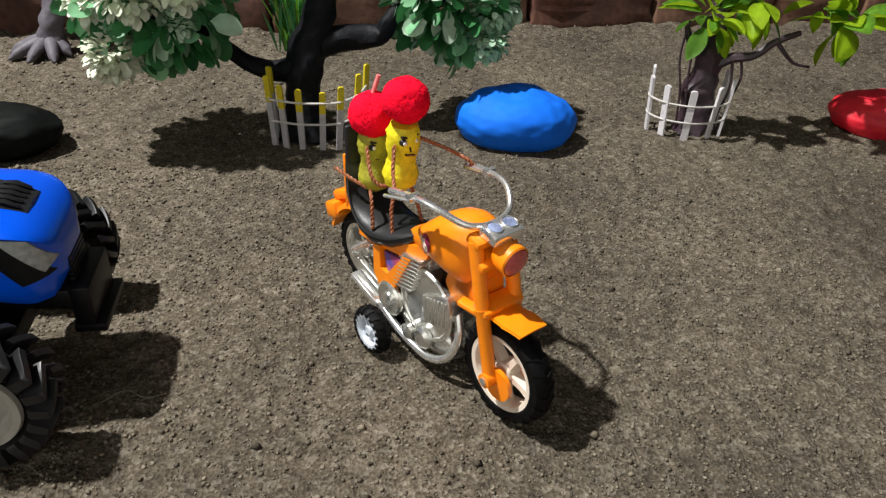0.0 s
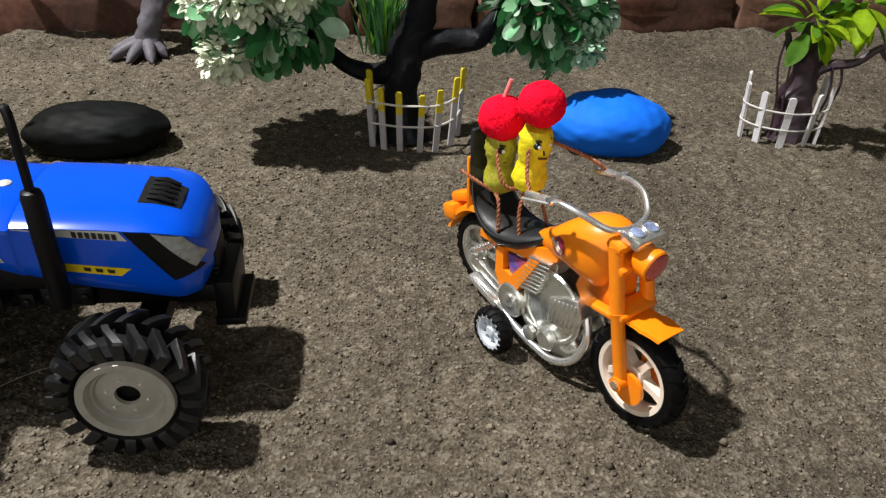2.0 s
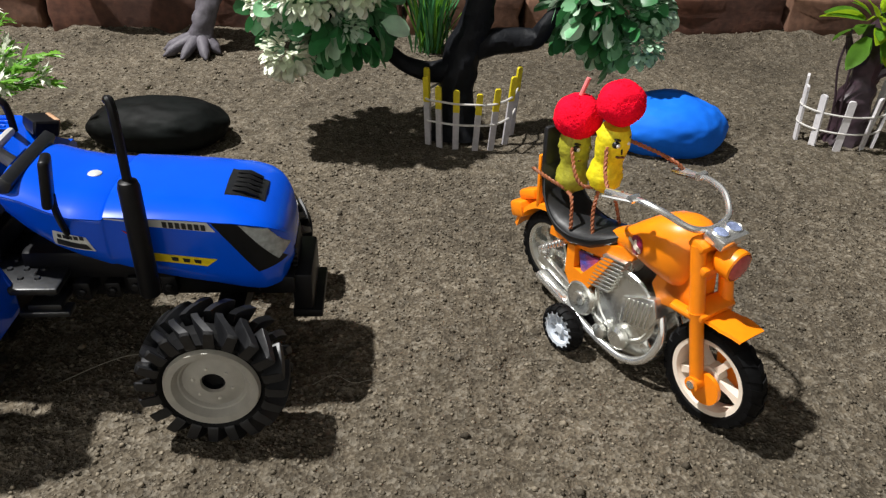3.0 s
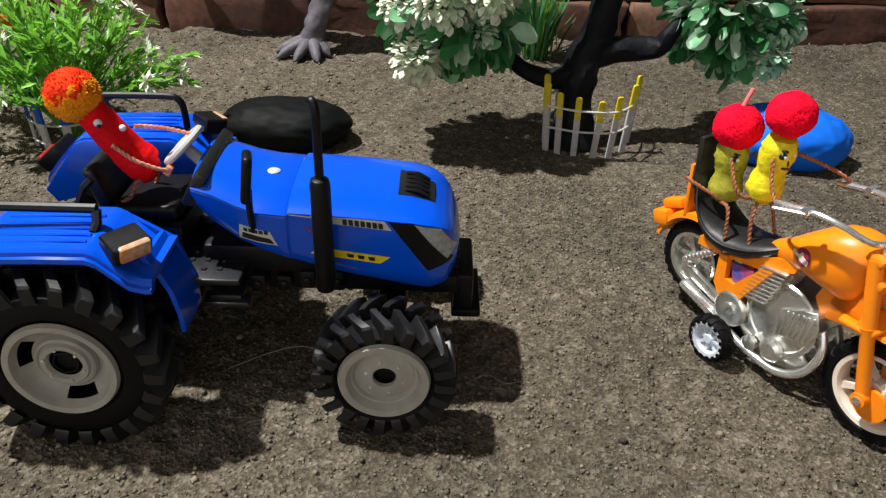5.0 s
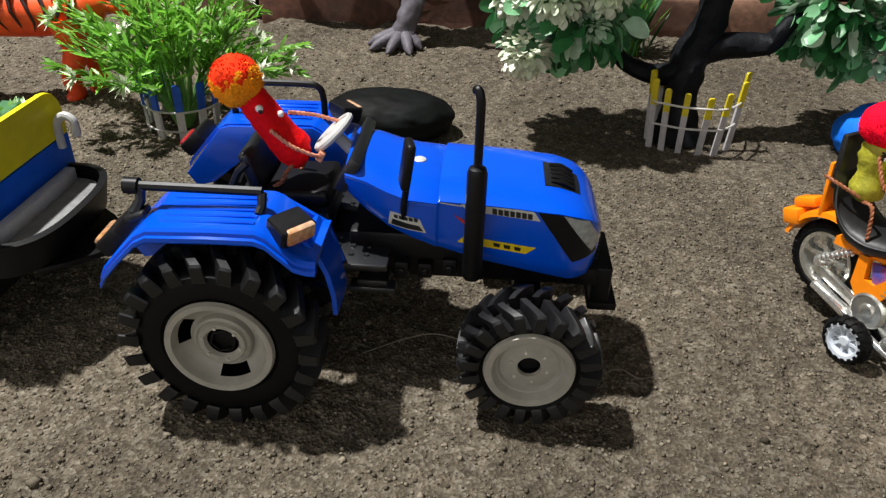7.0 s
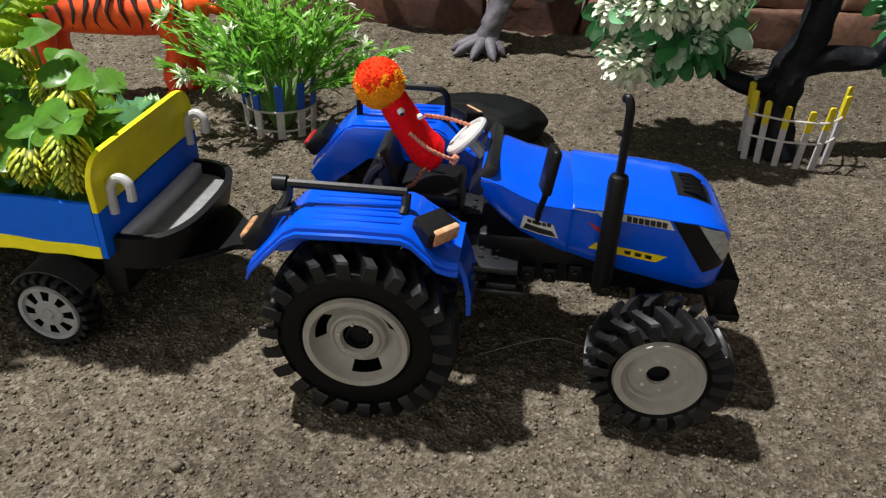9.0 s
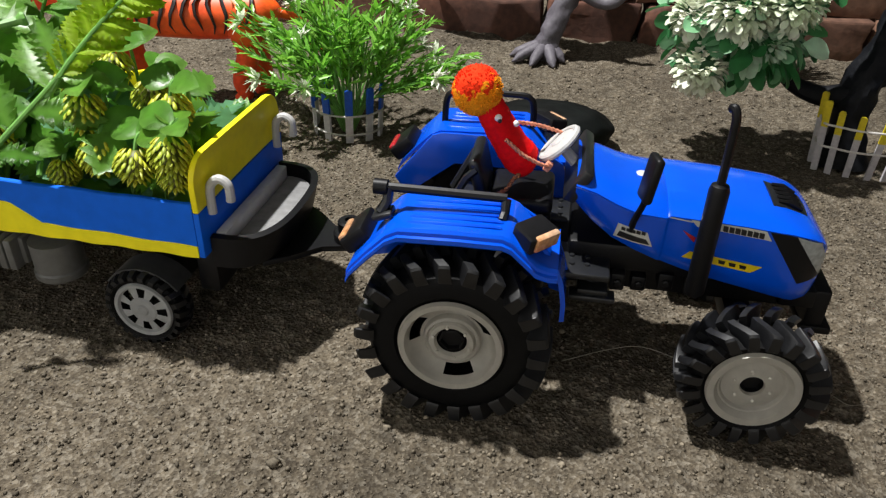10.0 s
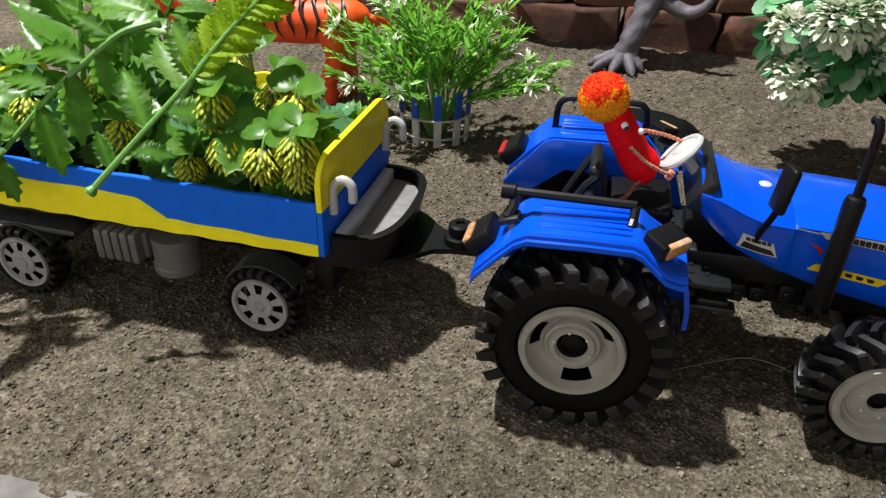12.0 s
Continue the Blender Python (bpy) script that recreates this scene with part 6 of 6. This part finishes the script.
tree = thing("toy_tree", "black-barked toy tree with white-green leaf clusters and flowers", "toy tree", -84, 477, 0, 0, group="toy trees")
bm = B()
limb(bm, [(0, 0, -2), (-1, 3, 12), (-2, 6, 30), (0, 12, 52), (9, 20, 78), (13, 26, 105), (12, 30, 150)], [19, 13.5, 11.5, 12.5, 10.5, 8.5, 7.5], 0.16, 16, 3)
part("trunk", bm, BARK, tree, "black rough bark trunk")
for nm, pts, rad, sd in (("left", [(-6, 9, 44), (-22, 11, 41), (-38, 12, 45), (-50, 8, 55), (-62, -10, 72), (-80, -34, 88)], [9, 7, 5.5, 5, 4, 3], 1),
                         ("right", [(2, 14, 56), (20, 18, 62), (38, 20, 64), (50, 18, 67), (55, 18, 76), (62, 22, 82), (80, 30, 84), (100, 38, 88)], [10, 9, 8.5, 7, 5.5, 4.5, 4, 3], 2),
                         ("back", [(12, 25, 100), (-10, 10, 118), (-50, -10, 126), (-84, -30, 122)], [7, 5, 4, 3], 4),
                         ("over", [(13, 26, 105), (45, 20, 120), (90, 12, 124)], [7, 5, 3], 5)):
    bm = B()
    limb(bm, pts, rad, 0.14, 12, sd)
    part("limb", bm, BARK, tree, "black bent limb")
for c, r, n, sd in (((-86, -12, 90), (44, 40, 33), 400, 1), ((-78, -4, 120), (42, 34, 16), 120, 8), ((94, 44, 88), (39, 36, 36), 460, 2)):
    bm = B()
    leaf_cloud(bm, c, r, n, sd, 15, (0, 0, 0, 1, 1, 1, 2) if sd != 2 else (0, 1, 1, 1, 1, 2), 0, 0.25)
    part("crown", bm, [LEAFMINT, LEAFDARK, LEAFPALE], tree, "cluster of green and white-edged leaves", 1.5)
for c, r, n, sd in (((-88, -46, 104), 16, 260, 1), ((-114, -38, 95), 11, 150, 2), ((-60, -42, 110), 15, 240, 3), ((-104, -44, 66), 14, 200, 4), ((-66, -40, 84), 8, 60, 8), ((124, 28, 86), 14, 120, 6), ((122, 20, 64), 11, 90, 7)):
    bm = B()
    bloom(bm, c, r, int(n * 1.9), sd, 0, 5.5)
    part("flower_head", bm, [PETAL if sd < 6 else LEAFPALE], tree, "white flower head", 1.5)

tree2 = thing("toy_tree", "small purple-barked toy tree with lime leaves inside a white fence", "toy tree", 196, 519, 0, 0, group="toy trees")
bm = B()
limb(bm, [(0, 0, -2), (1, 0, 14), (-2, 1, 30), (2, 2, 46), (0, 4, 62), (6, 8, 95)], [15, 11, 12, 9, 10, 7], 0.22, 14, 6)
part("trunk", bm, BARKPURPLE, tree2, "dark purple knotted trunk")
for pts, rad in (([(2, 2, 46), (16, 0, 54), (30, -4, 58), (44, -2, 68), (60, 0, 74)], [5, 4, 3, 2.5, 2]), ([(2, 2, 50), (-14, -2, 62), (-22, -6, 76)], [4, 3, 2]),
                 ([(-14, -8, 74), (-15, -9, 50), (-12, -9, 20), (-10, -8, 0)], [0.9, 0.8, 0.8, 0.8]), ([(-20, -4, 80), (-22, -5, 56), (-17, -6, 30), (-14, -5, 0)], [0.9, 0.8, 0.8, 0.8]),
                 ([(16, -4, 54), (18, -6, 34), (14, -6, 14), (15, -6, 0)], [1.2, 0.9, 0.8, 0.8]), ([(22, -3, 56), (25, -4, 40), (20, -4, 20), (20, -4, 0)], [1.1, 0.9, 0.8, 0.8]),
                 ([(44, -2, 68), (56, -8, 56), (70, -6, 52)], [1.8, 1.2, 1])):
    bm = B()
    limb(bm, pts, rad, 0.1, 8, len(pts))
    part("limb" if rad[0] > 1.5 else "aerial_root", bm, BARKPURPLE, tree2)
g = random.Random(9)
for cx, cy, cz, n, sz in ((-6, -6, 84, 26, 26), (22, 0, 96, 22, 26), (88, -6, 84, 20, 30), (70, 0, 96, 12, 26)):
    for k in range(n):
        d = Vector((g.gauss(0, 1), g.gauss(0, 1) - 0.2, g.gauss(0, 0.7)))
        bm = B()
        s = sz * g.uniform(0.6, 1.1)
        leaf(bm, aim(Vector((cx, cy, cz)) + d.normalized() * 9, d, g.uniform(-0.6, 0.6)), s, s * 0.55, 0, 0.2, 0.3, 7)
        bmesh.ops.solidify(bm, geom=bm.faces[:], thickness=0.3)
        part("leaf", bm, LEAFLIME if g.random() < 0.6 else LEAFBRIGHT, tree2, angle=1.5)

plant = thing("plastic_plant", "bushy green plastic plant with white star flowers inside a blue-tipped fence", "artificial plant", c3[0], c3[1], 0, 0)
gp = random.Random(5)
tips = []
for k in range(64):
    a, sp, h = gp.uniform(0, 6.28), gp.uniform(0.1, 1.0) ** 0.75, gp.uniform(62, 112)
    tip = Vector((90 * sp * math.cos(a) - 6, 52 * sp * math.sin(a), h * (1.2 - 0.55 * sp)))
    path = smooth_path([(4 * math.cos(a), 4 * math.sin(a), -1), (7 * math.cos(a) + tip.x * 0.12, 7 * math.sin(a) + tip.y * 0.12, 22), tip * 0.6 + Vector((0, 0, 8)), tip], 6)
    bm = B()
    tube(bm, path, [1.0 - 0.6 * i / len(path) for i in range(len(path))], 5)
    part("stem", bm, STEM, plant)
    tips.append(path)
bm = B()
for path in tips:
    for j in range(30):
        i = gp.randrange(9, len(path))
        p = path[i] + Vector((gp.uniform(-2, 2), gp.uniform(-2, 2), gp.uniform(-2, 2)))
        d = (path[i] - path[i - 1]).normalized() + Vector((gp.uniform(-0.9, 0.9), gp.uniform(-0.9, 0.9), gp.uniform(-0.5, 0.7)))
        s = gp.uniform(7, 14)
        leaf(bm, aim(p, d, gp.uniform(-1, 1)), s, s * 0.27, 1, 0.25, 0.15, 7, 0 if gp.random() < 0.6 else 1)
part("foliage", bm, [LEAFBUSH, LEAFGREEN], plant, "narrow bright green leaves", 1.5)
for k, path in enumerate(tips):
    if k % 4 == 0:
        bm = B()
        d = (path[-1] - path[-3]).normalized()
        for q in range(14):
            a = q * 2.4
            side = d.orthogonal().normalized()
            up = d.cross(side)
            v = d * (0.2 + 0.05 * q) + side * math.cos(a) + up * math.sin(a)
            leaf(bm, aim(path[-1] + d * 1.0, v), gp.uniform(7, 11), 3.2, 1, 0.2, 0.2, 5)
        part("flower", bm, PETAL, plant, "white star-shaped flower", 1.5)

# grass tuft behind the black tree
tuft = thing("grass_tuft", "tuft of dark green plastic grass by the stone wall", "artificial grass", -121, 660, 0)
for k in range(90):
    a, l = gp.uniform(0, 6.28), gp.uniform(40, 85)
    sp = gp.uniform(0.05, 0.5)
    p = Vector((gp.gauss(0, 6), gp.gauss(0, 4), -1))
    bm = B()
    leaf(bm, aim(p, (sp * math.cos(a), sp * math.sin(a), 1)), l, 3.2, 0, 0.3, 0.1, 4)
    part("grass_blade", bm, LEAFDARK if k % 3 else LEAFBUSH, tuft, angle=1.5)

# grey rubber foot of a big toy and orange striped toy: one plain shape each
bm = B()
limb(bm, [(10, 12, 2), (8, 10, 14), (14, 16, 34), (22, 26, 60), (26, 34, 95), (24, 40, 150)], [12, 11, 9.5, 12, 16, 20], 0.2, 18, 2)
for a, l in ((196, 30), (226, 33), (258, 30), (296, 29), (335, 20)):
    c, s = math.cos(radians(a)), math.sin(radians(a))
    limb(bm, [(8 + 4 * c, 10 + 4 * s, 12), (8 + 0.5 * l * c, 10 + 0.5 * l * s, 9), (8 + 0.85 * l * c, 10 + 0.85 * l * s, 4.5), (8 + 1.1 * l * c, 10 + 1.1 * l * s, 1.5)], [6.5, 5.2, 4.4, 0.9], 0.14, 12, 1)
limb(bm, [(20, 30, 66), (50, 26, 52), (66, 22, 56), (76, 24, 70)], [9, 6.5, 5, 3], 0.1, 12, 7)
limb(bm, [(22, 32, 80), (-40, 40, 66), (-80, 30, 52), (-110, 36, 44)], [11, 9, 8, 5], 0.1, 12, 9)
toy = part("grey_toy", bm, GREYHIDE, angle=1.2)
toy.matrix_basis = pose(-328 * MM, 612 * MM, 0)
tagged(toy, "large grey-violet rubber toy standing on a clawed foot by the wall", "toy", group="rubber toys")

bm = B()
start = 0
limb(bm, [(-62, 0, 62), (-45, 0, 68), (-10, 0, 66), (30, 0, 64), (62, 0, 66), (74, 0, 62)], [9, 17, 18, 17, 15, 6], 0.06, 20, 4)
limb(bm, [(-58, 0, 66), (-74, -4, 78), (-88, -8, 80), (-98, -10, 75)], [12, 14, 13, 8], 0.06, 18, 5)
for x, y, k in ((-46, -9, 0.2), (-38, 10, -0.2), (48, -9, 0.25), (56, 10, -0.1)):
    limb(bm, [(x, y, 62), (x + 14 * k, y, 40), (x - 16 * k, y, 20), (x - 8 * k, y, 8), (x - 8 * k - 5, y, 2.5)], [12, 9, 6.5, 6, 5], 0.05, 14, 3)
limb(bm, [(72, 0, 68), (88, 6, 60), (98, 10, 40), (110, 12, 36)], [4, 3.4, 3, 2.2], 0.05, 10, 8)
n_plain = len(bm.faces)
for k in range(13):
    x = -52 + 9 * k
    for s in (-1, 1):
        pts = []
        for j in range(6):
            a = radians(80 - 24 * j)
            rr = 17.6 + (0.6 if k % 2 else 0.3)
            pts.append((x + 2.5 * math.sin(j * 1.3 + k), s * rr * math.cos(a) * 1.0, 66 + rr * math.sin(a)))
        tube(bm, pts, [0.6, 1.6, 2.0, 1.7, 1.2, 0.4], 6, flat=0.6)
setmat(bm, n_plain, 1)
tg = part("orange_toy", bm, [TIGER, INK], angle=1.2)
tg.matrix_basis = pose(-556 * MM, 412 * MM, 0, 0, 0, 20)
tagged(tg, "orange-red rubber toy with black stripes standing on the soil", "toy", group="rubber toys")

# thin wire on the soil between the tractor's wheels
bm = B()
tube(bm, smooth_path([(-224, 204, 0.5), (-206, 208, 9), (-192, 210, 13), (-174, 206, 13), (-152, 200, 11)], 6), 0.22, 5)
tagged(part("thin_wire", bm, FIBRE), "thin pale wire lying on the soil under the tractor", "wire")
bm = B()
tube(bm, smooth_path([(-124, 214, 1.0), (-116, 219, 3), (-108, 217, 1.5), (-101, 221, 0.2)], 6), 0.15, 5)
tagged(part("thin_wire", bm, FIBRE), "short curly pale fibre lying on the soil", "wire")

# ---- stone wall behind ----
wall = new("wall_stone")
wall.empty_display_size = 0.02
wall.matrix_basis = pose(0, 0.738, 0, 0, 0, math.degrees(math.atan(0.2)))
tagged(wall, "low wall of rough red-brown stone blocks", "stone wall", kind="structure")


def block(l, d, h, sd):
    bm = B()
    box(bm, (0, 0, 0), (l, d, h), bevel=3, seg=2)
    bmesh.ops.subdivide_edges(bm, edges=bm.edges[:], cuts=3, use_grid_fill=True)
    for v in bm.verts:
        v.co += Vector((noise.noise(v.co * 0.05 + Vector((sd, 0, 0))), noise.noise(v.co * 0.05 + Vector((0, sd, 0))), noise.noise(v.co * 0.05 + Vector((0, 0, sd))))) * 5
        v.co += Vector((0, noise.noise(v.co * 0.2 + Vector((sd, 1, 0))), 0)) * 1.6
    return bm


gw = random.Random(21)
for course, (z, h, back, mat) in enumerate(((17, 42, 26, STONE), (62, 46, 36, PALE_STONE), (108, 46, 38, STONE))):
    x, k = -900 + 40 * course, 0
    while x < 900:
        l = gw.uniform(85, 150)
        o = part("stone_block", block(l - 5, 50, h + gw.uniform(-3, 2), gw.uniform(0, 50)), mat if gw.random() < 0.8 else (STONE if mat is PALE_STONE else PALE_STONE), wall, angle=1.0)
        o.location = ((x + l / 2) * MM, (back + gw.uniform(-5, 5)) * MM, z * MM)
        x += l
        k += 1
